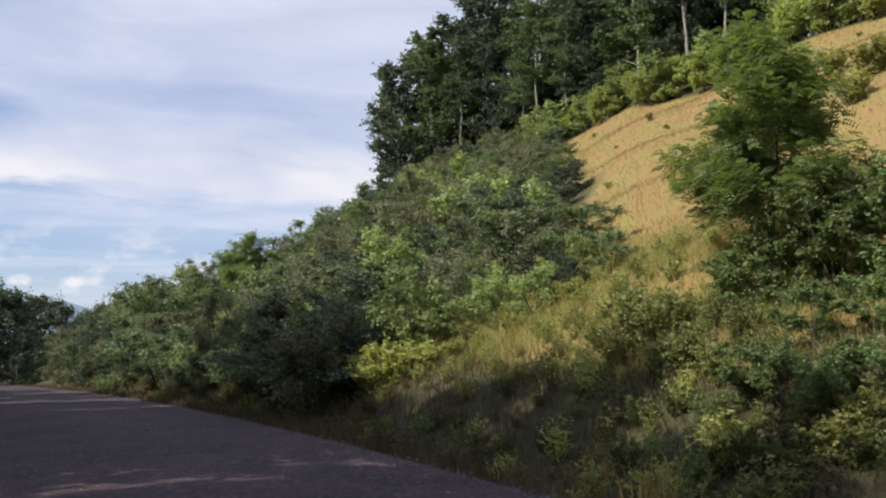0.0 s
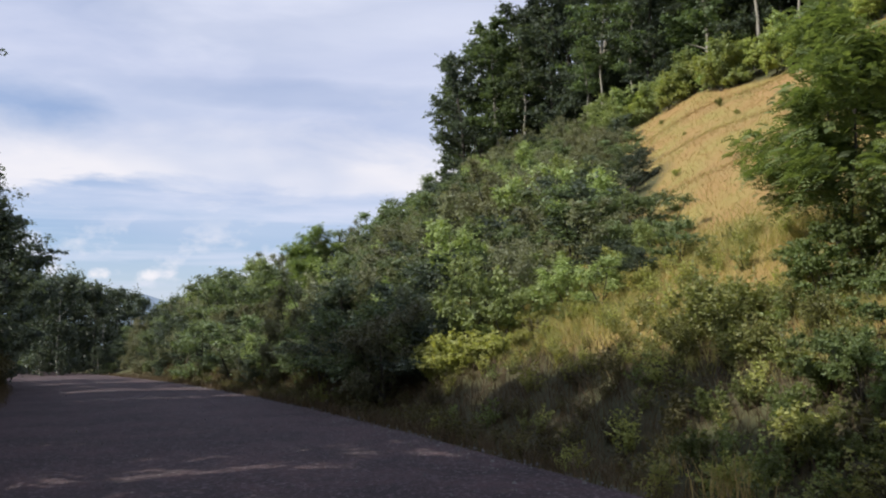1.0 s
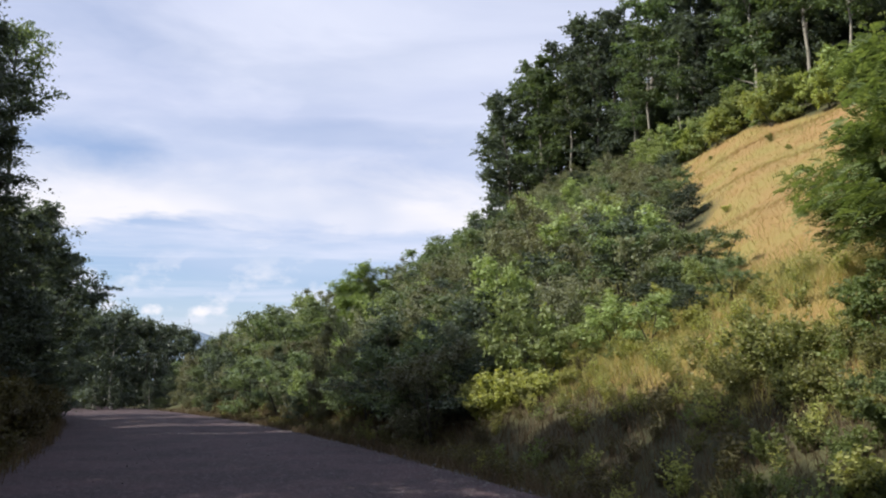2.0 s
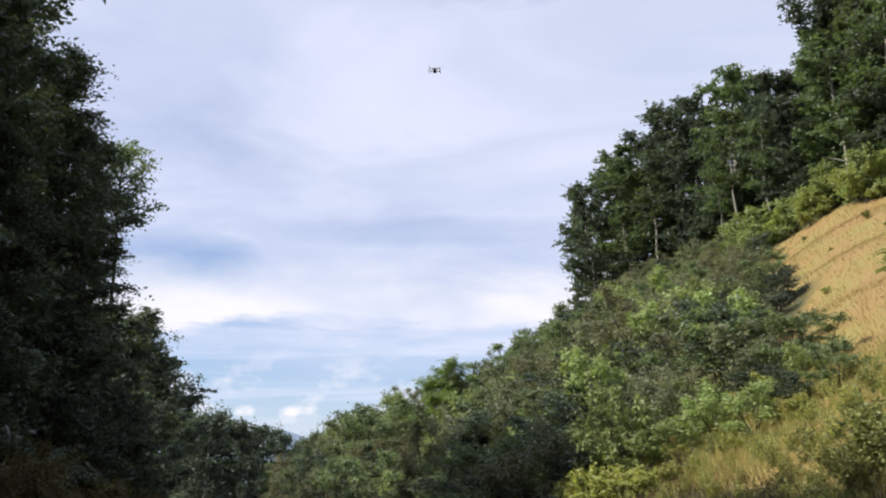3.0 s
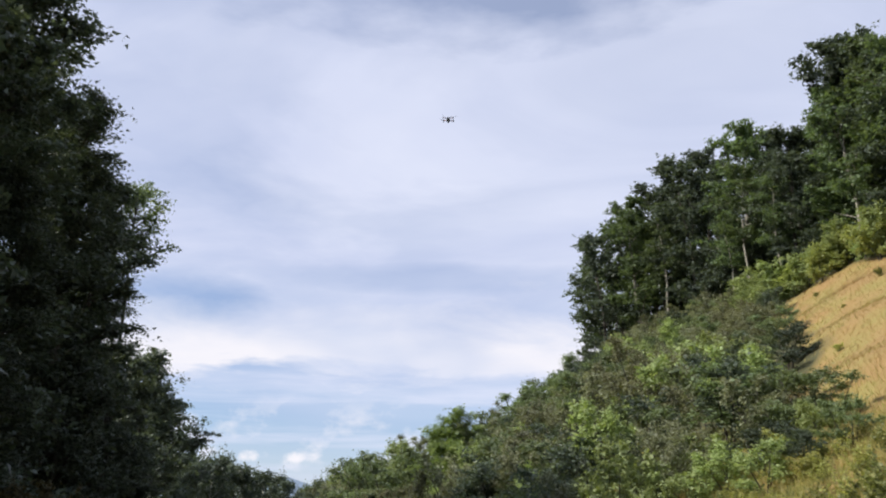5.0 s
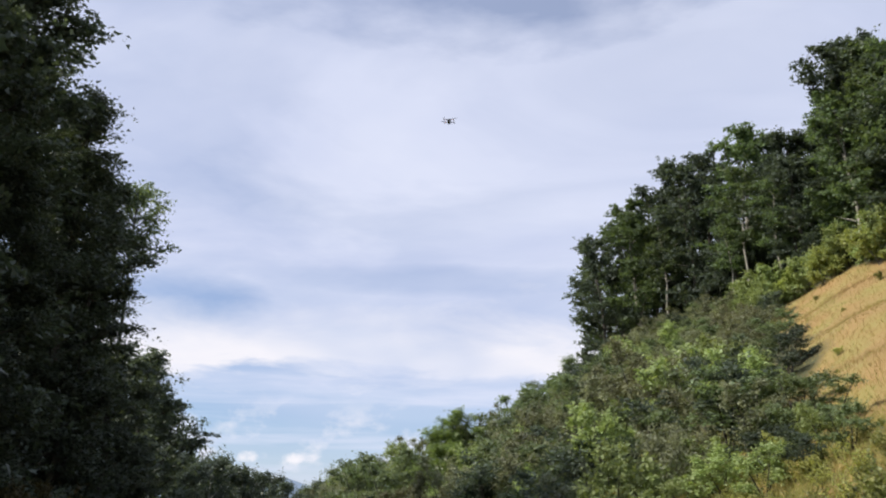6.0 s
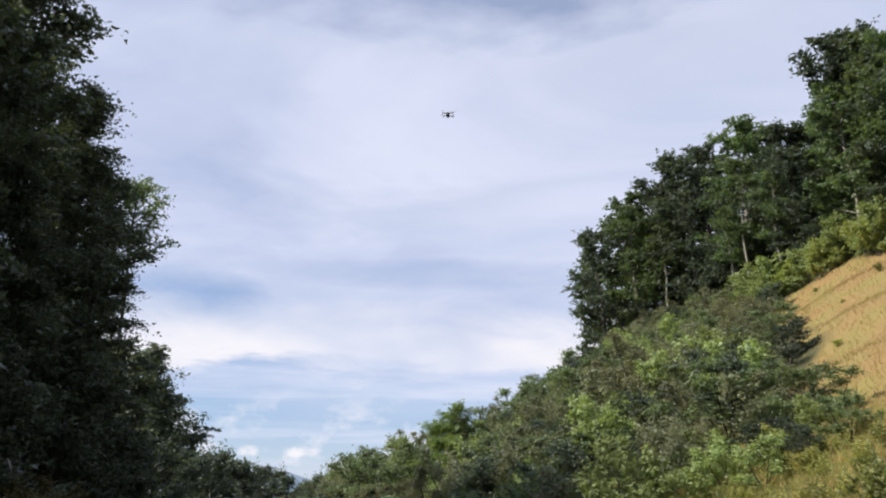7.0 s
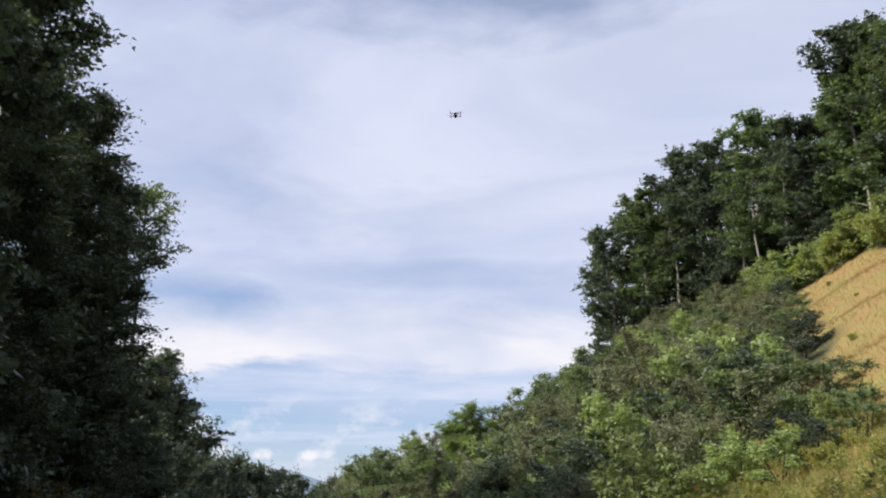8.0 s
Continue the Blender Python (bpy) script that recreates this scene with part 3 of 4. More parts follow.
def make_grass():
    rng = np.random.default_rng(11)
    x, y = scatter(rng, 640000, 0, 30, 10, 52, lambda x, y: gold_zone(x, y) * np.clip(1.25 - np.hypot(x, y) / 70, 0.35, 1))
    x, y = x[:90000], y[:90000]
    far = np.hypot(x, y)
    v, f = blades(rng, x, y, 0.13, 0.003 + 0.00022 * far, 1.2, (0.2, 0.1), True)
    tagged(new("dry_grass", mesh_of("dry_grass", v, f, BLADE_GOLD)), "tall dry golden grass on the cut slope", "grass", kind="stuff")
    # greener grass mixed into its foot and edges
    # pale blades begin where the shade ends, so their colour marks the sunlit strip
    x, y = scatter(rng, 420000, -8, 20, 8, 34, lambda x, y: smooth(2.8, 4.0, beside(x, y)) * (1 - smooth(7, 10, beside(x, y))))
    keep = 0.25 + 0.75 * patchy(x, y, 0.55, -0.02) > rng.random(len(x))
    x, y = x[keep][:62000], y[keep][:62000]
    xx, yy = scatter(rng, 60000, 0, 24, 14, 46, lambda x, y: gold_zone(x, y) * 0.7)
    keep = patchy(xx, yy, 0.5, 0.05) > rng.random(len(xx))
    x, y = np.concatenate([x, xx[keep][:22000]]), np.concatenate([y, yy[keep][:22000]])
    v, f = blades(rng, x, y, 0.16 + 0.16 * (1 - smooth(5.5, 8.5, beside(x, y))), 0.004 + 0.0003 * np.hypot(x, y), 0.7, simple=True)
    tagged(new("green_grass", mesh_of("green_grass", v, f, BLADE_GREEN)), "green and yellowing grass on the bank", "grass", kind="stuff")
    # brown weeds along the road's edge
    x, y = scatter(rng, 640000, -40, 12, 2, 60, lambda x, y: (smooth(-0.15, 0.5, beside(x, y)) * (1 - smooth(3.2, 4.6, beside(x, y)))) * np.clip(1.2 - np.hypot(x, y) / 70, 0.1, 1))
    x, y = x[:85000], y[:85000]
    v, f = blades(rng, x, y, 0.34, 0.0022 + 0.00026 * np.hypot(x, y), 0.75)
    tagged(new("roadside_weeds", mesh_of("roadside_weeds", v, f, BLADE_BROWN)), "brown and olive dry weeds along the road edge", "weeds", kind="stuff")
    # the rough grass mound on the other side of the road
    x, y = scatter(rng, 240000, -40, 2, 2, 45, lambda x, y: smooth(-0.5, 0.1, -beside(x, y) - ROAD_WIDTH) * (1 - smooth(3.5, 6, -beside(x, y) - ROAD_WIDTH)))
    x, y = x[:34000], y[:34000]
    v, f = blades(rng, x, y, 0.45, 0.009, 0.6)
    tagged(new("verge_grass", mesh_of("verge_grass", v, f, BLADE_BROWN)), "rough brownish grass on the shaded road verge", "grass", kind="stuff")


make_grass()

# ---- forest on top of the cut ----


def skyline(az):
    """Elevation of the forest's upper outline, in degrees."""
    return float(np.interp(az, [-6, -5.1, -3.2, -0.5, 2, 5, 7.2, 9.4, 12.0, 12.8, 16, 18.6, 24, 34], [14, 16.7, 20.8, 23.0, 24.7, 26.4, 27.0, 26.2, 27.6, 29.8, 31.9, 31.3, 30, 28]))


def make_forest():
    rng = np.random.default_rng(21)
    kinds = []
    for k, (seed, leaves, bark, spread, base) in enumerate([(1, LEAF_FOREST, BARK_DARK, 2.7, 1.6), (2, LEAF_FOREST, BARK_DARK, 3.1, 1.2), (3, LEAF_FOREST_LIGHT, BARK_GREY, 2.5, 1.2), (4, LEAF_FOREST, BARK_DARK, 2.9, 2.2)]):
        m = tree_meshes("oak", 100 + seed, 12.0, base, spread, 19, 50, 0.175, leaves, bark, 0.13, "oval", 0.62, 0.08, 0.7, 5, 0.38, simple=True)
        kinds.append(plant("forest_tree", m, "tall broadleaf tree with a grey trunk on the hilltop", "tree", "hilltop forest trees"))
    wood = Nursery(*kinds)
    # the front row makes the outline against the sky
    for i, az in enumerate([-3.0, -1.7, -0.2, 1.4, 3.4, 5.2, 7.2, 8.9, 10.6, 15.4, 17.6, 16.4, 19.6, 22, 24.4, 27, 30]):
        r = float(np.interp(az, [-5, 0, 6, 12, 18, 30], [66, 60, 56, 47, 45, 42])) + (2.5 if i % 2 else 0)
        x, y, z = spot(az, r)
        top = EYE + r * math.tan(radians(skyline(az) + rng.uniform(-0.3, 0.5)))
        s = (top - z) / 12.5
        wood.set(i, x, y, rng.uniform(0, 360), s)
    taken, n = [], 0
    for _ in range(6000):
        az = rng.uniform(-4, 34)
        r = rng.uniform(42, 92)
        x, y, z = spot(az, r)
        d = float(beside(x, y))
        if d < 25.0 or d > 62 or y > 82:
            continue
        if any(math.hypot(x - a, y - b) < 2.4 for a, b in taken):
            continue
        top = EYE + r * math.tan(radians(skyline(az) - rng.uniform(0.5, 3.5)))
        s = min(1.25, (top - z) / 12.5)
        if s < 0.35:
            continue
        taken.append((x, y))
        wood.set(int(rng.integers(4)), x, y, rng.uniform(0, 360), s)
        n += 1
        if n >= 78:
            break
    # slender pale stems that stand out at the edge of the wood
    m = tree_meshes("birch", 141, 11.0, 4.2, 1.8, 13, 34, 0.16, LEAF_FOREST_LIGHT, BARK_GREY, 0.085, "oval", 0.7, 0.02, 0.7, 3, 0.3, simple=True)
    birch = Nursery(plant("birch_tree", m, "slender pale-stemmed tree at the edge of the wood", "tree", "pale-stemmed trees"))
    for az, s in [(1.6, 0.95), (6.1, 0.6), (7.2, 0.9), (9.2, 0.75), (18.0, 1.05), (20.6, 0.8), (24.3, 1.0)]:
        for q in np.arange(35, 75, 0.4):
            x, y, z = spot(az, float(q))
            if beside(x, y) > 24.3:
                break
        birch.set(0, x, y, rng.uniform(0, 360), s)
        taken.append((x, y))
    # small shade-grown trees under the edge of the wood
    lab = "small layered tree at the edge of the wood"
    under = Nursery(*[plant("understory_tree", tree_meshes("understory", 131 + k, 4.4, 0.4, 1.9, 11, 34, 0.15, leaves, BARK_DARK, 0.05, "oval", 0.62, 0.0, 0.7, 3, 0.26, 2, simple=True), lab, "tree", "understory trees") for k, leaves in enumerate((LEAF_FOREST_LIGHT, LEAF_FOREST))])
    n = 0
    for _ in range(4000):
        az, r = rng.uniform(-4.5, 32), rng.uniform(40, 80)
        x, y, z = spot(az, r)
        d = float(beside(x, y))
        if d < 24.6 or d > 36 or any(math.hypot(x - a, y - b) < 1.7 for a, b in taken):
            continue
        taken.append((x, y))
        under.set(n, x, y, rng.uniform(0, 360), rng.uniform(0.6, 1.15))
        n += 1
        if n >= 60:
            break


make_forest()

# ---- shrubs on the slope ----


def slope_place(az, el, tall):
    """The place, az degrees to the right, where a plant that tall reaches the elevation el; None if the slope has none."""
    r = np.arange(12, 72, 0.25)
    x, y = r * math.sin(radians(az)), r * math.cos(radians(az))
    room = EYE + r * math.tan(radians(el)) - height(x, y) - tall
    fits = np.nonzero((beside(x, y) > 1.6) & (y < (66 if az > -13 else 84)) & (room > 0.05) & (room < 0.6))[0]
    return (float(x[fits[-1]]), float(y[fits[-1]])) if len(fits) else None


def make_shrubs():
    rng = np.random.default_rng(31)
    # leaves, label, leaf size, flatness of the sprays, rise of the limbs
    looks = {
        "green": (LEAF_GREEN, "green shrub with layered feathery branches", 0.115, 0.34, 0.02),
        "dark": (LEAF_FOREST, "dark green shrub with layered twigs", 0.12, 0.32, 0.04),
        "grey": (LEAF_GREY, "grey-green shrub with small pale leaves", 0.095, 0.9, 0.18),
        "bright": (LEAF_BRIGHT, "bright green leafy shrub in the sun", 0.135, 0.7, 0.18),
        "yellow": (LEAF_YELLOW, "yellow-green leafy shrub in the sun", 0.105, 0.7, 0.18),
        "brown": (LEAF_BROWN, "brownish half-dry shrub among green ones", 0.085, 1.0, 0.22),
    }
    sets = {}
    for k, (name, (leaves, label, size, flat, rise)) in enumerate(looks.items()):
        count = int(25 * (0.12 / size) ** 1.2)
        a = tree_meshes("shrub", 200 + 2 * k, 3.0, 0.2, 1.5, 15, count, size, leaves, BARK_DARK, 0.05, "dome", 0.46, rise, 0.62, 4, flat, 3, simple=True)
        b = tree_meshes("shrub", 201 + 2 * k, 3.3, 0.2, 1.3, 15, count, size, leaves, BARK_DARK, 0.05, "oval", 0.44, rise, 0.62, 4, flat, 3, simple=True)
        sets[name] = Nursery(plant("shrub", a, label, "shrub", "shrubs on the slope"), plant("shrub", b, label, "shrub", "shrubs on the slope"))
    taken = []

    def put(kind, az, el, tall, k, wide=1.0, hero=False):
        at = slope_place(az, el, tall)
        if at is None:
            return False
        left = float(np.interp(at[1], [17, 22, 30, 42, 60], [-2.5, 3.2, 4.8, 6.6, 8.5]))
        if not hero and (at[0] > left or at[1] < 20.0):
            return False
        if any(math.hypot(at[0] - a, at[1] - b) < 0.33 * tall for a, b in taken):
            return False
        taken.append(at)
        s = tall / 3.4 * wide
        sets[kind].set(k, *at, rng.uniform(0, 360), s, 1 / wide)
        return True

    # the ones that can be told apart: direction, upper edge, height, width
    # leaf colours carry light too: bright for the sun, dark for the shaded hollow
    for k, (kind, az, el, tall, wide) in enumerate([
            ("green", 6.6, 12.0, 2.4, 1.35), ("green", 3.6, 11.8, 2.4, 1.25), ("green", 9.2, 11.6, 1.7, 1.3), ("green", 11.0, 10.6, 1.4, 1.25), ("green", 8.0, 9.6, 1.6, 1.3), ("bright", 10.4, 8.8, 1.1, 1.2), ("dark", 9.4, 7.8, 1.1, 1.2), ("green", 11.8, 9.0, 1.1, 1.2), ("brown", 0.3, 10.4, 2.4, 1.2),
            ("grey", -2.6, 11.2, 3.2, 1.1), ("green", -6.6, 11.9, 3.6, 1.2), ("green", -9.2, 10.4, 3.6, 1.1), ("dark", -6.4, 8.2, 3.4, 1.1),
            ("grey", -11.8, 8.1, 3.2, 1.0), ("dark", -13.9, 8.8, 3.8, 0.8), ("grey", -16.0, 7.4, 3.0, 1.1), ("green", -20.3, 5.9, 4.8, 1.0),
            ("bright", -17.6, 5.2, 2.6, 1.0), ("grey", -22.5, 3.4, 2.6, 1.1), ("bright", -2.2, 5.6, 1.6, 1.2), ("bright", 4.2, 6.2, 1.3, 1.3), ("bright", 6.4, 6.4, 1.2, 1.2), ("dark", -9.6, 4.6, 2.6, 1.2), ("dark", -11.4, 5.6, 3.0, 1.1), ("dark", -6.4, 3.6, 2.2, 1.2),
            ("dark", -8.0, 5.0, 2.6, 1.2), ("dark", -13.5, 4.4, 3.0, 1.1), ("green", -18.2, 6.3, 4.6, 1.0), ("dark", 6.2, 8.4, 1.6, 1.3),
            ("grey", 1.6, 7.8, 1.7, 1.2), ("bright", -4.6, 4.2, 1.5, 1.1), ("grey", -17.2, 7.3, 3.4, 1.1), ("green", -19.2, 6.0, 4.6, 1.0), ("grey", -21.6, 5.1, 4.4, 1.0), ("green", -23.4, 4.3, 4.2, 1.0), ("green", -5.0, 12.3, 3.0, 1.2), ("green", -7.9, 11.3, 3.4, 1.1), ("dark", -3.9, 12.7, 2.6, 1.2), ("bright", 1.0, 5.2, 1.4, 1.35), ("bright", -0.6, 4.2, 1.3, 1.2), ("bright", 2.8, 6.8, 1.4, 1.3), ("bright", 5.8, 7.0, 1.1, 1.3), ("bright", -6.0, 3.4, 1.3, 1.2), ("grey", -9.0, 7.4, 3.0, 1.0), ("bright", -12.6, 6.6, 2.8, 1.0), ("yellow", 7.6, 7.2, 0.9, 1.2), ("yellow", 0.2, 12.6, 1.8, 1.2), ("yellow", -14.8, 2.6, 1.4, 1.2), ("green", -11.0, 9.2, 3.4, 1.0), ("grey", -4.5, 9.0, 2.8, 1.0)]):
        put(kind, az, el, tall, k, wide, True)
    order = ["green", "dark", "grey", "green", "grey", "bright", "dark", "brown", "green", "grey", "bright"]
    n = 0
    for _ in range(1500):
        az = rng.uniform(-27, 11.6)
        top = float(np.interp(az, [-27, -21, -17, -13, -10, -7, -4, 2, 12], [4.4, 5.7, 7.0, 8.0, 9.5, 11.2, 12.3, 14.2, 15.6]))
        low = float(np.interp(az, [-27, -15, -5, 0, 4, 8, 12], [0.6, 0.9, 1.6, 3.0, 4.4, 6.2, 7.8]))
        el = rng.uniform(low, top)
        tall = rng.uniform(1.9, 4.0) * (0.55 + 0.45 * min(1, (el - low) / 2.5))
        pick = order if az > -11 else ["green", "dark", "green", "grey", "dark", "bright", "green", "grey", "brown"]
        n += put(pick[int(rng.integers(len(pick)))], az, el, tall, int(rng.integers(2)), rng.uniform(0.9, 1.2))
        if n >= 165:
            break
    # low growth along the foot of the far bank
    for y in np.arange(30, 84, 1.1):
        d = rng.uniform(1.3, 3.2)
        s = -0.43 - 0.006 * y
        q = math.sqrt(1 + s * s)
        # mostly dark kinds, which deepen the shade at the foot
        sets[["dark", "brown", "green", "dark", "grey"][int(rng.integers(5))]].set(int(rng.integers(2)), edge_x(y) + d / q, y - s * d / q, rng.uniform(0, 360), rng.uniform(0.30, 0.5), 0.8)
    # the upper corner of the thicket, right under the wood
    n = 0
    for _ in range(900):
        x, y = rng.uniform(-9, 8.5), rng.uniform(34, 60)
        d = float(beside(x, y))
        left = float(np.interp(y, [30, 42, 60], [4.0, 6.2, 8.5]))
        if d < 14 or d > 25 or x > left or any(math.hypot(x - a, y - b) < 1.15 for a, b in taken):
            continue
        taken.append((x, y))
        sets[order[int(rng.integers(len(order)))]].set(int(rng.integers(2)), x, y, rng.uniform(0, 360), rng.uniform(0.45, 0.85), 0.85)
        n += 1
        if n >= 80:
            break


make_shrubs()

# ---- tall trees on the other side of the road ----


def make_left_trees():
    rng = np.random.default_rng(41)
    lab = "tall dark broadleaf tree with leaves down to the verge"
    group = "trees along the road"
    # the ones seen from the road, fine-leaved; and unseen ones behind, added only to cast their shade
    tall = Nursery(*[plant("roadside_tree", tree_meshes("tall_tree", 301 + k, 18.0, 0.6, w, 36, 96, 0.115, LEAF_TALL, BARK_DARK, 0.17, "column", 0.74, 0.05, 0.7, 4, 0.5, simple=True), lab, "tree", group) for k, w in enumerate((1.9, 2.2))])
    rear = Nursery(*[plant("roadside_tree", tree_meshes("tall_tree", 311 + k, 18.0, 0.6, 3.0, 32, 40, 0.20, LEAF_TALL, BARK_DARK, 0.17, "column", 0.76, 0.06, 0.75, 4, 0.6, simple=True), lab, "tree", group) for k in range(2)])
    high = Nursery(plant("roadside_tree", tree_meshes("tall_tree", 321, 18.0, 11.5, 2.4, 18, 44, 0.18, LEAF_TALL, BARK_DARK, 0.17, "oval", 0.76, 0.04, 0.75, 4, 0.5, simple=True), "unseen tall broadleaf tree with a high crown, for shade", "tree", group))
    low = Nursery(plant("round_tree", tree_meshes("round_tree", 303, 9.0, 0.4, 2.3, 26, 90, 0.125, LEAF_TALL, BARK_DARK, 0.16, "oval", 0.66, 0.08, 0.7, 3, 0.4, simple=True), "rounded green tree farther along the road", "tree", group))
    # carries a backlit limb: paler leaves than its neighbours stand for the light
    slim = Nursery(plant("slim_tree", tree_meshes("slim_tree", 304, 10.0, 7.0, 1.35, 15, 28, 0.095, LEAF_GREEN, BARK_DARK, 0.09, "oval", 0.42, 0.14, 0.6, 3, 0.5, simple=True), "slim open-crowned tree with paler leaves, for a backlit limb", "tree", group))

    def reach(kind, k, az, r, el, full, wide=1.0):
        x, y, z = spot(az, r)
        s = (EYE + r * math.tan(radians(el)) - z) / full
        kind.set(k, x, y, rng.uniform(0, 360), s * wide, 1 / wide)

    # unseen rows; heights chosen so their shadow edge falls right on the bank
    for i, y in enumerate(np.arange(-27, 18.5, 3.3)):
        for d in (-12.0, -16.5):
            yy, dd = y + rng.uniform(-0.8, 0.8) + (1.8 if d < -14 else 0), d + rng.uniform(-0.7, 0.7)
            s = -0.43 - 0.006 * yy
            q = math.sqrt(1 + s * s)
            x, yy = edge_x(yy) + dd / q, yy - s * dd / q
            if x > -7:
                continue
            rear.set(i + (d < -14), x, yy, rng.uniform(0, 360), rng.uniform(0.97, 1.03) * float(np.interp(y, [-4, 0, 2.7, 6, 9.3, 12.6, 15.9], [12.4, 13.2, 13.6, 13.3, 13.8, 13.9, 13.2])) / 18)
    # unseen high crowns added to fill the bank's shadow but leave road dapples
    for x, y, top in [(-9.6, 2.9, 13.0), (-10.7, 6.4, 13.3), (-14.3, 11.7, 13.0), (-14.0, 10.3, 13.4), (-12.6, 9.0, 13.4)]:
        high.set(0, x, y, 57.0 * top * x, top / 18)
    # direction, distance and top of the ones that stand against the sky; the one at -53 is unseen, set for its shade
    for k, (az, r, el, wide) in enumerate([(-44.4, 23.0, 40.0, 1.25), (-41.7, 26.0, 28.9, 1.25), (-50.0, 20.5, 38.0, 1.1), (-45.8, 29.0, 31.0, 1.1), (-41.0, 28.5, 24.6, 1.22), (-39.3, 29.5, 18.8, 1.4), (-48.5, 25.0, 37.0, 1.1), (-43.5, 34.0, 26.0, 1.2), (-53.0, 19.0, 33.4, 1.1), (-41.0, 35.0, 19.0, 1.3), (-46.5, 20.0, 24.0, 1.3), (-43.6, 23.0, 20.0, 1.4), (-47.2, 22.5, 38.0, 1.1), (-41.2, 27.0, 15.0, 1.5)]):
        reach(tall, k, az, r, el, 18.3, wide)
    for az, r, el, wide in [(-38.0, 31.5, 13.0, 1.1), (-34.4, 41.0, 12.4, 1.05), (-33.8, 46.0, 9.0, 1.15), (-36.6, 35.0, 11.0, 1.1), (-35.4, 46.0, 9.0, 1.1), (-33.4, 55.0, 6.0, 0.9), (-40.5, 25.5, 12.5, 1.1), (-37.6, 52.0, 9.0, 1.1), (-37.4, 28.5, 7.5, 1.2), (-35.8, 34.0, 6.0, 1.3)]:
        reach(low, 0, az, r, el, 9.3, wide)
    reach(slim, 0, -37.4, 33.0, 24.2, 10.3, 0.85)
    # dark undergrowth at the foot of the trees
    m = tree_meshes("undergrowth", 305, 2.6, 0.15, 1.4, 10, 36, 0.15, LEAF_TALL, BARK_DARK, 0.04, "dome", 0.55, 0.1, 0.75, 3, 0.7, 3, simple=True)
    under = Nursery(plant("undergrowth_bush", m, "dark shaded bush under the roadside trees", "bush", "undergrowth bushes"))
    fine = tree_meshes("undergrowth", 306, 2.6, 0.1, 1.35, 14, 30, 0.105, LEAF_TALL, BARK_DARK, 0.03, "dome", 0.42, 0.1, 0.6, 4, 0.6, 3, simple=True)
    near = Nursery(plant("undergrowth_bush", fine, "dark shaded bush under the roadside trees", "bush", "undergrowth bushes"))
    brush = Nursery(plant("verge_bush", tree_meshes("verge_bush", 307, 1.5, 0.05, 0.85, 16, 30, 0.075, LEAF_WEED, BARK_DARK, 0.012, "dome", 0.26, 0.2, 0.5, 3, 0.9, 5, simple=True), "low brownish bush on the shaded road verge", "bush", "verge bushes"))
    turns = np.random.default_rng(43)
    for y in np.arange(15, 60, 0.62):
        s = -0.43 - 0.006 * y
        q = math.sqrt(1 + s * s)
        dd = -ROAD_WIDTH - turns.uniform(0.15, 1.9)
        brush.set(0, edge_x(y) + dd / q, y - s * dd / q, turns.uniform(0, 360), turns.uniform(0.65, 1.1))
    for y in np.arange(6, 66, 1.25):
        for d, big in ((-ROAD_WIDTH - 3.4, 0.85), (-ROAD_WIDTH - 5.2, 1.7)):
            dd = d + rng.uniform(-0.5, 0.5)
            s = -0.43 - 0.006 * y
            q = math.sqrt(1 + s * s)
            x, yy = edge_x(y) + dd / q, y - s * dd / q
            if big > 1 and y > 44:
                continue
            kind = near if y < 30 else under
            kind.set(0, x, yy, rng.uniform(0, 360), big * rng.uniform(0.8, 1.25))


make_left_trees()


def make_far_trees():
    rng = np.random.default_rng(51)
    a = tree_meshes("far_tree", 401, 7.0, 0.2, 2.2, 14, 40, 0.19, LEAF_TALL, BARK_BIRCH, 0.08, "oval", 0.8, 0.12, 0.75, 2, simple=True)
    b = tree_meshes("far_tree", 402, 7.0, 0.2, 2.0, 14, 40, 0.19, LEAF_FOREST, BARK_DARK, 0.08, "oval", 0.8, 0.12, 0.75, 2, simple=True)
    g = "trees at the bend of the road"
    far = Nursery(plant("far_tree", a, "green roadside tree at the far bend", "tree", g), plant("far_tree", b, "dark green leafy tree at the far bend", "tree", g))
    n = 0
    for az in np.arange(-34.5, -20, 0.42):
        r = rng.uniform(72, 98)
        x, y, z = spot(az, r)
        el = float(np.interp(az, [-37, -30, -28, -25.5, -24.5, -22, -17], [6.0, 5.5, 4.9, 4.0, 3.3, 4.3, 5.0]))
        top = EYE + r * math.tan(radians(el - rng.uniform(0, 0.7)))
        far.set(n, x, y, rng.uniform(0, 360), max(0.4, (top - z) / 7.2))
        x, y, z = spot(az + 0.2, r - 4)
        far.set(n + 1, x, y, rng.uniform(0, 360), rng.uniform(0.3, 0.45), 0.9)
        n += 1


make_far_trees()

# ---- bushes close by on the bank ----


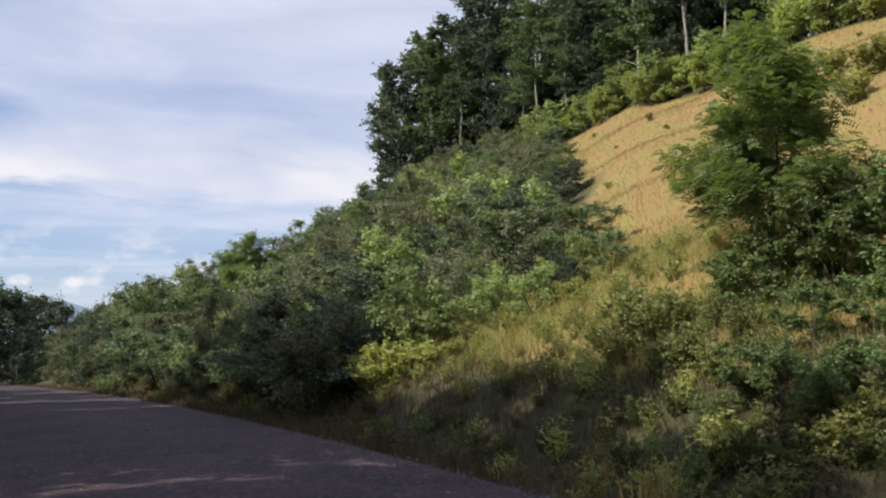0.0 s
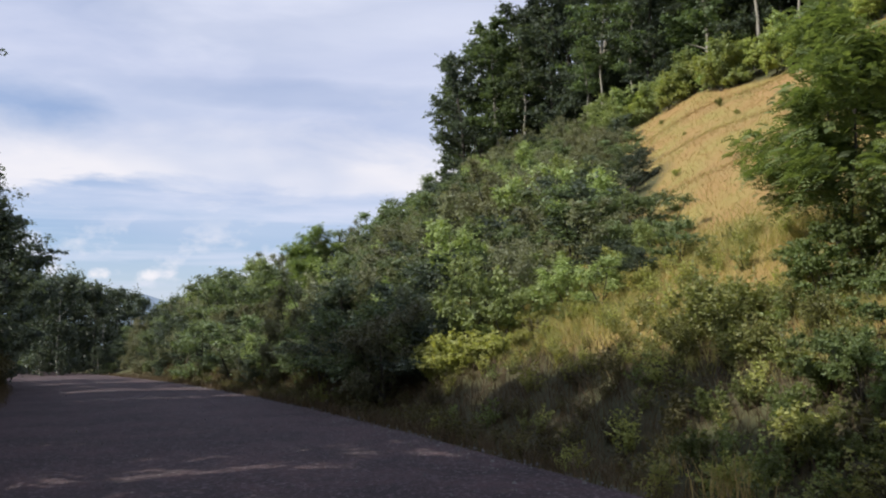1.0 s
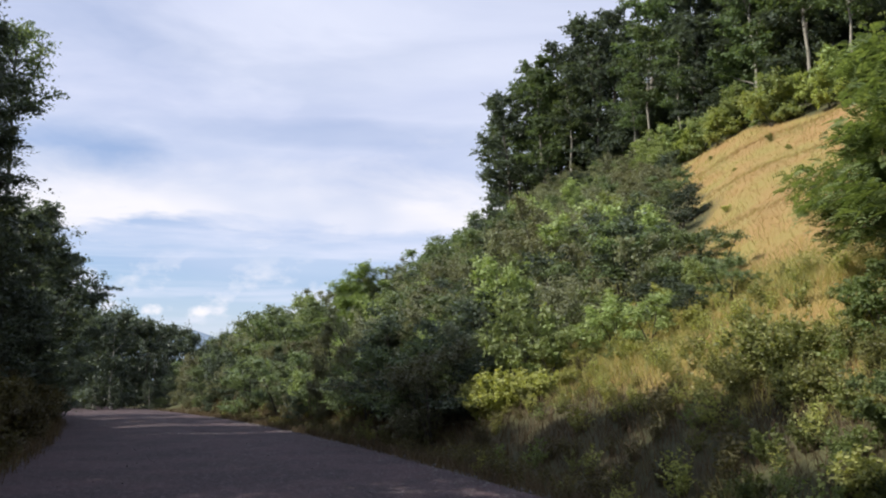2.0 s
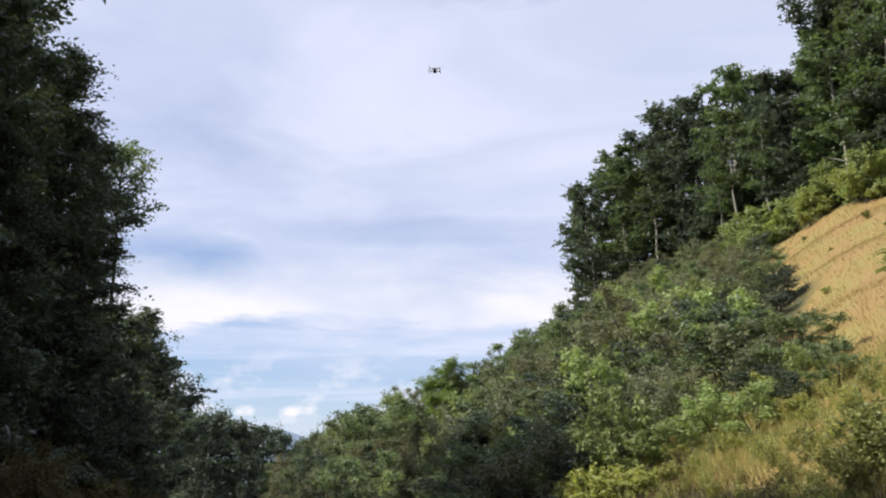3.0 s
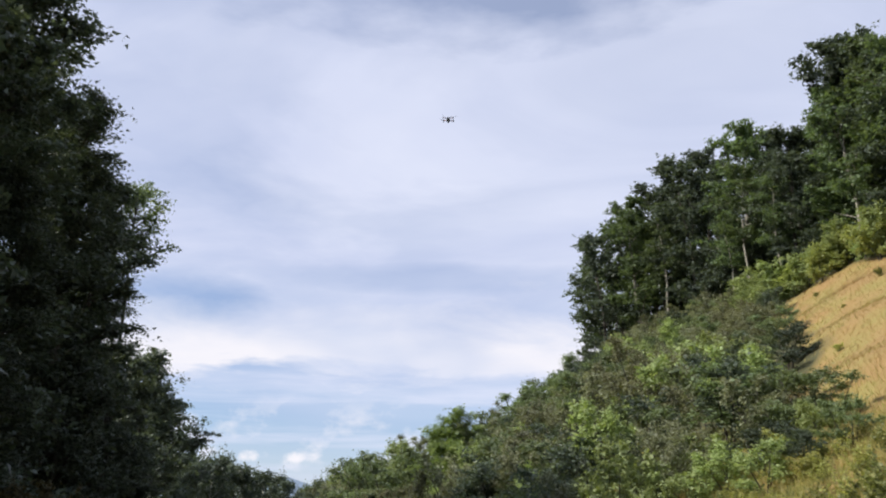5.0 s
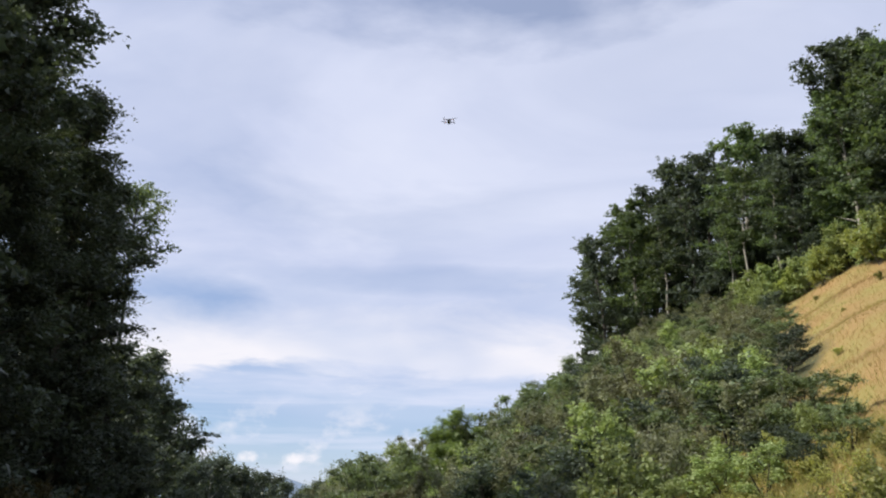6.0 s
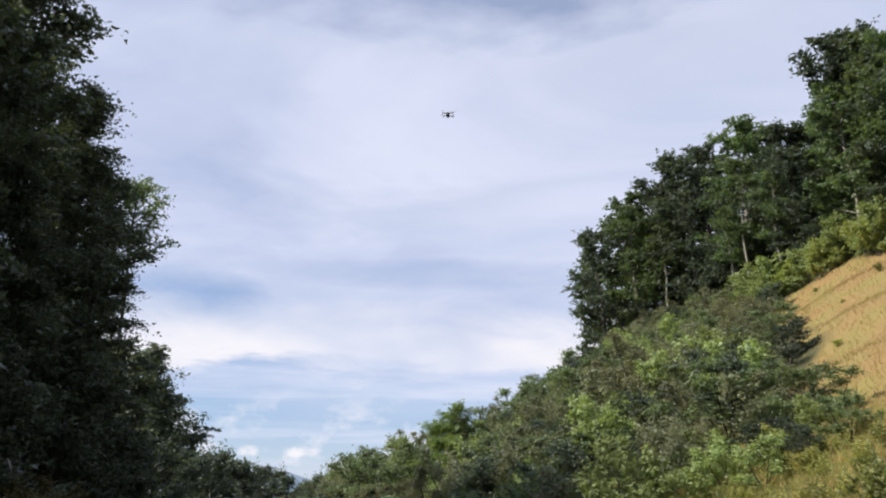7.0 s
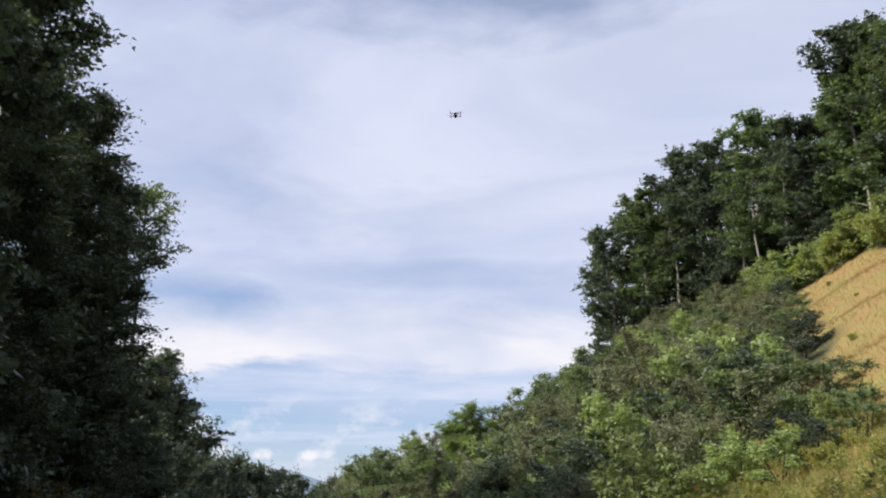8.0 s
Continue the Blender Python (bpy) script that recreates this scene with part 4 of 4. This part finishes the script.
def frond_tree(seed, tall, spread, limbs, fronds, leaves, bark, stems=3):
    """A young locust: a few stems, layered limbs and feathered leaves."""
    rng = np.random.default_rng(seed)
    wood, V, F, n = Wood(), [], [], 0
    place, out = [], []
    for st in range(stems):
        top = tall * (0.97 if st == 0 else rng.uniform(0.62, 0.85))
        zs = np.linspace(-0.2, top, 8)
        turn, tilt = rng.uniform(0, 6.28), (0.05 if st == 0 else rng.uniform(0.2, 0.4))
        xy = np.cumsum(rng.normal(size=(8, 2)) * 0.05, axis=0) + np.outer(np.clip(zs, 0, None), [math.cos(turn) * tilt, math.sin(turn) * tilt])
        trunk = np.column_stack([xy - xy[0], zs])
        wood.tube(trunk, np.linspace(0.05, 0.010, 8), 7)
        for i in range(limbs):
            u = (i + rng.random()) / limbs
            z0 = top * (0.25 + 0.73 * u)
            at = np.array([np.interp(z0, zs, trunk[:, 0]), np.interp(z0, zs, trunk[:, 1]), z0])
            az = i * 2.4 + st + rng.uniform(-0.4, 0.4)
            reach = spread * (1.0 - 0.62 * u) * rng.uniform(0.6, 1.25)
            pts = limb_points(rng, at, az, radians(14 + 34 * u + rng.uniform(-14, 14)), reach, -0.01, 6)
            wood.tube(pts, 0.018 * (1.1 - u) * np.linspace(1, 0.3, 6), 4)
            for _ in range(4):
                q = rng.integers(1, 5)
                sp = limb_points(rng, pts[q], az + rng.choice([-1, 1]) * rng.uniform(0.4, 1.1), rng.uniform(0, 0.4), reach * rng.uniform(0.3, 0.5), -0.02, 4)
                wood.tube(sp, 0.006 * np.linspace(1, 0.4, 4), 3)
                for p in sp[1:]:
                    place.append(p), out.append(az)
            for p in pts[2:]:
                place.append(p), out.append(az)
    place, out = np.array(place), np.array(out)
    k = rng.integers(0, len(place), fronds)
    root = place[k] + rng.normal(size=(fronds, 3)) * np.array([0.15, 0.15, 0.13])
    a = out[k] + rng.normal(0, 1.0, fronds)
    way = unit(np.stack([np.cos(a), np.sin(a), rng.normal(0.05, 0.40, fronds)], -1))
    side = unit(np.cross(way, np.array([0, 0, 1.0])) + rng.normal(0, 0.45, (fronds, 3)))
    up = np.cross(side, way)
    length = rng.uniform(0.20, 0.34, fronds)[:, None]
    for j in range(5):
        s = (j + 1) / 5.3
        c = root + way * length * s - np.array([0, 0, 1]) * length * 0.35 * s * s
        for e in (-1, 1):
            w = unit(side * e + way * 0.35 - up * 0.12)
            l = length * 0.36 * (1.15 - 0.5 * s)
            h = l * 0.55
            V.append(np.stack([c, c + w * l * 0.5 + way * h * 0.5, c + w * l, c + w * l * 0.5 - way * h * 0.5], 1).reshape(-1, 3))
            F.append(np.arange(4 * fronds).reshape(fronds, 4) + n)
            n += 4 * fronds
    return wood.mesh("locust_trunk", bark), mesh_of("locust_crown", np.concatenate(V), np.concatenate(F), leaves)


def make_near_bushes():
    rng = np.random.default_rng(61)
    loc = Nursery(plant("locust_tree", frond_tree(501, 4.8, 2.2, 13, 7600, LEAF_LOCUST, BARK_DARK), "young locust tree with feathery green leaves on the bank", "tree"))
    x, y, z = spot(21.9, 14.6)
    loc.set(0, x, y, 40, (EYE + 14.6 * math.tan(radians(20.4)) - z) / 4.9)
    # one of its kind stands out on the far skyline
    x, y, z = spot(-13.9, 45.0)
    loc.set(0, x, y, 200, (EYE + 45.0 * math.tan(radians(8.5)) - z) / 4.9)
    group = "bushes on the bank"

    def reach(kind, k, az, r, el, full, least=0.35):
        x, y, z = spot(az, r)
        kind.set(k, x, y, rng.uniform(0, 360), max(least, (EYE + r * math.tan(radians(el)) - z) / full))

    olive = Nursery(*[plant("leafy_bush", wand_meshes("bush", 513 + k, 2.2, 0.95, 30, 46, 0.105, LEAF_OLIVE, BARK_DARK, 0.010, 0.65, 5), "thin olive-green leafy bush catching the sun", "bush", group) for k in range(2)])
    for k, (az, r, el) in enumerate([(13.2, 14.0, 6.4), (14.6, 13.4, 5.2), (16.2, 13.8, 5.6), (12.0, 13.6, 2.6), (15.2, 12.4, 2.6), (18.4, 13.4, 4.8), (16.8, 12.2, 2.8), (20.2, 12.4, 4.0), (11.0, 14.6, 2.4), (22.2, 11.2, 1.8), (18.6, 11.4, 0.4)]):
        reach(olive, k, az, r, el, 2.2)
    shady = Nursery(*[plant("leafy_bush", tree_meshes("bush", 514 + k, 2.4, 0.15, 1.1, 18, 34, 0.12, LEAF_LOCUST, BARK_DARK, 0.03, "oval", 0.30, 0.10, 0.55, 3, 0.45, 4), "tall dark green leafy bush under the locust tree", "bush", group) for k in range(2)])
    for k, (az, r, el) in enumerate([(20.8, 13.4, 6.6), (19.4, 14.2, 5.6), (23.5, 13.4, 8.6), (26.3, 13.2, 10.2), (30, 13, 11.4), (33, 11, 8.0), (28.5, 14.5, 10.0), (24.6, 11.4, 4.4), (28.2, 11.2, 5.0), (31, 10.4, 4.4), (22.5, 10.2, -1.0), (27, 9.6, -1.2), (30.5, 9.2, -1.5), (20.6, 10.6, -1.6), (25.4, 9.4, -2.6)]):
        reach(shady, k, az, r, el, 2.4)
    green = Nursery(plant("leafy_bush", wand_meshes("bush", 517, 1.6, 0.75, 28, 50, 0.095, LEAF_NEAR, BARK_DARK, 0.009, 0.7, 4), "dark green leafy stems on the roadside bank", "bush", group))
    for az, r, el in [(18.0, 10.6, -2.2), (15.8, 11.2, -1.8), (13.4, 11.4, -2.6), (20.4, 9.4, -4.6), (23.0, 9.0, -4.6), (26.6, 8.8, -4.4), (12.0, 10.6, -4.8), (29.4, 8.4, -4.6), (16.8, 9.4, -5.2)]:
        reach(green, 0, az, r, el, 1.6)
    yellow = Nursery(plant("yellow_bush", wand_meshes("yellow_bush", 521, 1.2, 0.66, 34, 52, 0.085, LEAF_YELLOW, BARK_DARK, 0.007, 0.65, 4), "low yellow-green bush catching the sun", "bush", "yellow bushes"))
    # those near by on the right put patches of sun into their leaf colour
    for az, r, s in [(-5.2, 20.2, 1.0), (-4.2, 19.9, 1.15), (-3.2, 19.6, 1.0), (-4.7, 20.6, 1.1), (-2.2, 19.4, 0.85), (-0.8, 19.0, 0.7), (0.8, 18.8, 0.55), (14.6, 9.0, 0.62), (19.4, 9.6, 0.62), (28.2, 22, 0.9), (29.4, 24, 1.1), (27.2, 9.2, 0.6), (27.2, 27, 0.9), (25.6, 9.0, 0.55), (1.5, 20, 0.6), (5, 18.4, 0.5), (9.5, 17.4, 0.55)]:
        x, y, z = spot(az, r)
        yellow.set(0, x, y, rng.uniform(0, 360), s)
    sap = Nursery(plant("sapling", tree_meshes("sapling", 531, 2.4, 0.2, 1.1, 12, 46, 0.115, LEAF_BRIGHT, BARK_DARK, 0.03, "oval", 0.45, 0.10, 0.7, 3, 0.5, 2, simple=True), "bright green sapling at the forest edge", "sapling", "saplings at the forest edge"),
                  plant("sapling", tree_meshes("sapling", 532, 2.2, 0.2, 1.1, 12, 46, 0.115, LEAF_SAPLING, BARK_DARK, 0.03, "oval", 0.45, 0.10, 0.7, 3, 0.5, 2, simple=True), "yellow-green sapling at the forest edge", "sapling", "saplings at the forest edge"))
    for i in range(26):
        az = 9.0 + i * 0.9
        for q in np.arange(25, 70, 0.5):
            x, y, z = spot(az, float(q))
            if beside(x, y) > 23.6 + rng.uniform(-0.8, 0.8):
                break
        sap.set(i, x, y, rng.uniform(0, 360), rng.uniform(0.55, 1.0))


make_near_bushes()

# ---- weeds along the foot of the bank ----


def make_weeds():
    rng = np.random.default_rng(71)
    kinds = {}
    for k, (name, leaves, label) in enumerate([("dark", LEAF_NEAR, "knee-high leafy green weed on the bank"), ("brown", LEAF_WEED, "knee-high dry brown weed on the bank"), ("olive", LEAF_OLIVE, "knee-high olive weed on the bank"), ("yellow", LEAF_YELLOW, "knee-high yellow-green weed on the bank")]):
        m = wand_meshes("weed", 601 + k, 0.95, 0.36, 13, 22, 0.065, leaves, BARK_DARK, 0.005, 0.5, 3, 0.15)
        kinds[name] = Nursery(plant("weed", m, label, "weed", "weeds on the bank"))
    taken, n, rest = [], 0, {k: [] for k in kinds}

    def sow(kind, x, y, size, single):
        m = placed(x, y, float(height(x, y)) - 0.05, rng.uniform(0, 360), size)
        if single:
            kinds[kind].set(0, x, y, rng.uniform(0, 360), size)
        else:
            rest[kind].append(m)

    for _ in range(9000):
        y = 4 + 44 * rng.random() ** 1.5
        d = rng.uniform(0.5, 4.6)
        s = -0.43 - 0.006 * y
        q = math.sqrt(1 + s * s)
        x, yy = edge_x(y) + d / q, y - s * d / q
        if any(math.hypot(x - a, yy - b) < 0.34 for a, b in taken):
            continue
        taken.append((x, yy))
        # kinds follow the shadow edge: dark ones deepen the shade, yellow ones the sun
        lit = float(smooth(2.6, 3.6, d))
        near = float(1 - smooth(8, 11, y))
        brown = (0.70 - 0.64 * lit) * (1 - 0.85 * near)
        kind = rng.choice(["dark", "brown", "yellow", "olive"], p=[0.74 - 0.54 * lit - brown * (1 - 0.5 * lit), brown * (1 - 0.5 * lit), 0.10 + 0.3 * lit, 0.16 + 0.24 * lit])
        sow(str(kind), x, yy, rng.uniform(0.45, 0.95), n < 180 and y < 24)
        n += 1
        if n >= 420:
            break
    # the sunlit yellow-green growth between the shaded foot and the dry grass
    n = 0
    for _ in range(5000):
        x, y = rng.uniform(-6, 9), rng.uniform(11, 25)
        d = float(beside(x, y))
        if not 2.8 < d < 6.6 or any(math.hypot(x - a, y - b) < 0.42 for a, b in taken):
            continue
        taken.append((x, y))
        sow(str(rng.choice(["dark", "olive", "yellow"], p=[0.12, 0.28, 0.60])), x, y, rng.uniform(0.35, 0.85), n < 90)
        n += 1
        if n >= 210:
            break
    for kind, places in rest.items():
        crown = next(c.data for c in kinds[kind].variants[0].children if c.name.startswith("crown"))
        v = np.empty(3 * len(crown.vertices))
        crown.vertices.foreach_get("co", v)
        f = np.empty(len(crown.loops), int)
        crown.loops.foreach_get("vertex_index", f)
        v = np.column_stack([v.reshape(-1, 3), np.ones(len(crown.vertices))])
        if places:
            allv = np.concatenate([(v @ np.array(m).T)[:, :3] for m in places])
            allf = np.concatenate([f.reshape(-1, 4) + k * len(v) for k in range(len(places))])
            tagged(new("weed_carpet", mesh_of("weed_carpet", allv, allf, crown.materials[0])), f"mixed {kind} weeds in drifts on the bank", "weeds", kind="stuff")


make_weeds()


def make_tufts():
    """Scattered low green tufts in the dry grass."""
    rng = np.random.default_rng(81)
    kinds = []
    for k, (leaves, label) in enumerate([(LEAF_OLIVE, "low olive tuft in the dry grass"), (LEAF_YELLOW, "low yellowish tuft in the dry grass")]):
        m = tree_meshes("tuft", 651 + k, 0.6, 0.05, 0.40, 8, 10, 0.12, leaves, BARK_DARK, 0.006, "dome", 0.16, 0.2, 0.4, 1, 0.8, 4)
        kinds.append(plant("grass_tuft", m, label, "tuft", "tufts in the dry grass"))
    tuft, n = Nursery(*kinds), 0
    for _ in range(3000):
        x, y = rng.uniform(0, 26), rng.uniform(12, 50)
        if gold_zone(x, y) < 0.7 or noise.noise((x * 0.25, y * 0.25, 0)) < rng.uniform(-0.3, 0.4):
            continue
        tuft.set(int(rng.integers(2)), x, y, rng.uniform(0, 360), rng.uniform(0.25, 0.65))
        n += 1
        if n >= 24:
            break


make_tufts()

# ---- dry reed stalks at the road's edge ----


def make_reeds():
    rng = np.random.default_rng(91)
    for az, r, n, tall in ((13.6, 8.6, 46, 0.62), (14.8, 8.4, 34, 0.72), (12.4, 9.2, 26, 0.5), (10.6, 10.4, 22, 0.55), (16.2, 8.0, 24, 0.5)):
        x, y, z = spot(az, r)
        v, f = blades(rng, x + rng.normal(0, 0.12, n), y + rng.normal(0, 0.12, n), tall, 0.007, 0.35)
        tagged(new("reed_clump", mesh_of("reed_clump", v, f, BLADE_GOLD)), "clump of dry tan reed stalks by the road", "reed", "dry reeds")


make_reeds()

# ---- the small quadcopter that hovers over the valley ----


def box(bm, size, at, turn=0.0, taper=1.0):
    m = Matrix.Translation(at) @ Matrix.Rotation(turn, 4, "Z") @ Matrix.Diagonal((*size, 1))
    r = bmesh.ops.create_cube(bm, size=1.0, matrix=m)
    return r["verts"]


def finish(bm, name, mat, bevel=0.004):
    if bevel:
        bmesh.ops.bevel(bm, geom=list(bm.edges), offset=bevel, segments=2, affect="EDGES", profile=0.6)
    me = bpy.data.meshes.new(name)
    bm.to_mesh(me)
    bm.free()
    me.materials.append(mat)
    return me


def make_drone():
    dark = plain_material("drone_dark", (0.035, 0.036, 0.040), 0.45)
    orange = plain_material("drone_orange", (0.42, 0.07, 0.025), 0.4)
    lens = plain_material("drone_lens", (0.01, 0.01, 0.015), 0.08)
    root = tagged(new("quadcopter"), "small dark grey quadcopter with orange arm bands, in the air", "drone")
    bm = bmesh.new()
    box(bm, (0.095, 0.20, 0.080), (0, 0, 0))
    box(bm, (0.060, 0.10, 0.025), (0, -0.02, 0.042))
    part("body", finish(bm, "body", dark, 0.010), root)
    for sx, sy in ((1, 1), (-1, 1), (1, -1), (-1, -1)):
        ex, ey = 0.155 * sx, 0.115 * sy + 0.01
        bm = bmesh.new()
        ax, ay = 0.035 * sx, 0.07 * sy
        box(bm, (math.hypot(ex - ax, ey - ay), 0.020, 0.018), ((ax + ex) / 2, (ay + ey) / 2, 0.012), math.atan2(ey - ay, ex - ax))
        arm = part("arm", finish(bm, "arm", dark), root)
        bm = bmesh.new()
        box(bm, (0.026, 0.024, 0.021), (ax * 0.35 + ex * 0.65, ay * 0.35 + ey * 0.65, 0.012), math.atan2(ey - ay, ex - ax))
        part("arm_band", finish(bm, "arm_band", orange, 0.002), arm, "orange arm band")
        bm = bmesh.new()
        bmesh.ops.create_cone(bm, cap_ends=True, segments=14, radius1=0.016, radius2=0.013, depth=0.040, matrix=Matrix.Translation((ex, ey, 0.022)))
        part("motor", finish(bm, "motor", dark, 0.002), arm)
        bm = bmesh.new()
        box(bm, (0.012, 0.012, 0.055), (ex, ey, -0.020))
        part("landing_leg", finish(bm, "landing_leg", dark, 0.003), arm)
        bm = bmesh.new()
        for e in (0, math.pi):
            c = 0.6 * sx + 0.9 * sy + e
            vs = box(bm, (0.105, 0.016, 0.003), (ex + math.cos(c) * 0.054, ey + math.sin(c) * 0.054, 0.046), c)
        part("rotor_blade", finish(bm, "rotor_blade", dark, 0.0), arm)
    bm = bmesh.new()
    bmesh.ops.create_uvsphere(bm, u_segments=14, v_segments=10, radius=0.024, matrix=Matrix.Translation((0, 0.085, -0.040)))
    box(bm, (0.05, 0.012, 0.030), (0, 0.075, -0.022))
    gim = part("gimbal_camera", finish(bm, "gimbal_camera", dark, 0.0), root)
    bm = bmesh.new()
    bmesh.ops.create_cone(bm, cap_ends=True, segments=16, radius1=0.012, radius2=0.012, depth=0.008, matrix=Matrix.Translation((0, 0.110, -0.040)) @ Matrix.Rotation(math.pi / 2, 4, "X"))
    part("lens", finish(bm, "lens", lens, 0.0), gim, "black glass lens")
    a, b, r = radians(-14.4), radians(29.2), 25.0
    root.matrix_basis = pose(r * math.sin(a) * math.cos(b), r * math.cos(a) * math.cos(b), EYE + r * math.sin(b), 4, 2, 12)


make_drone()
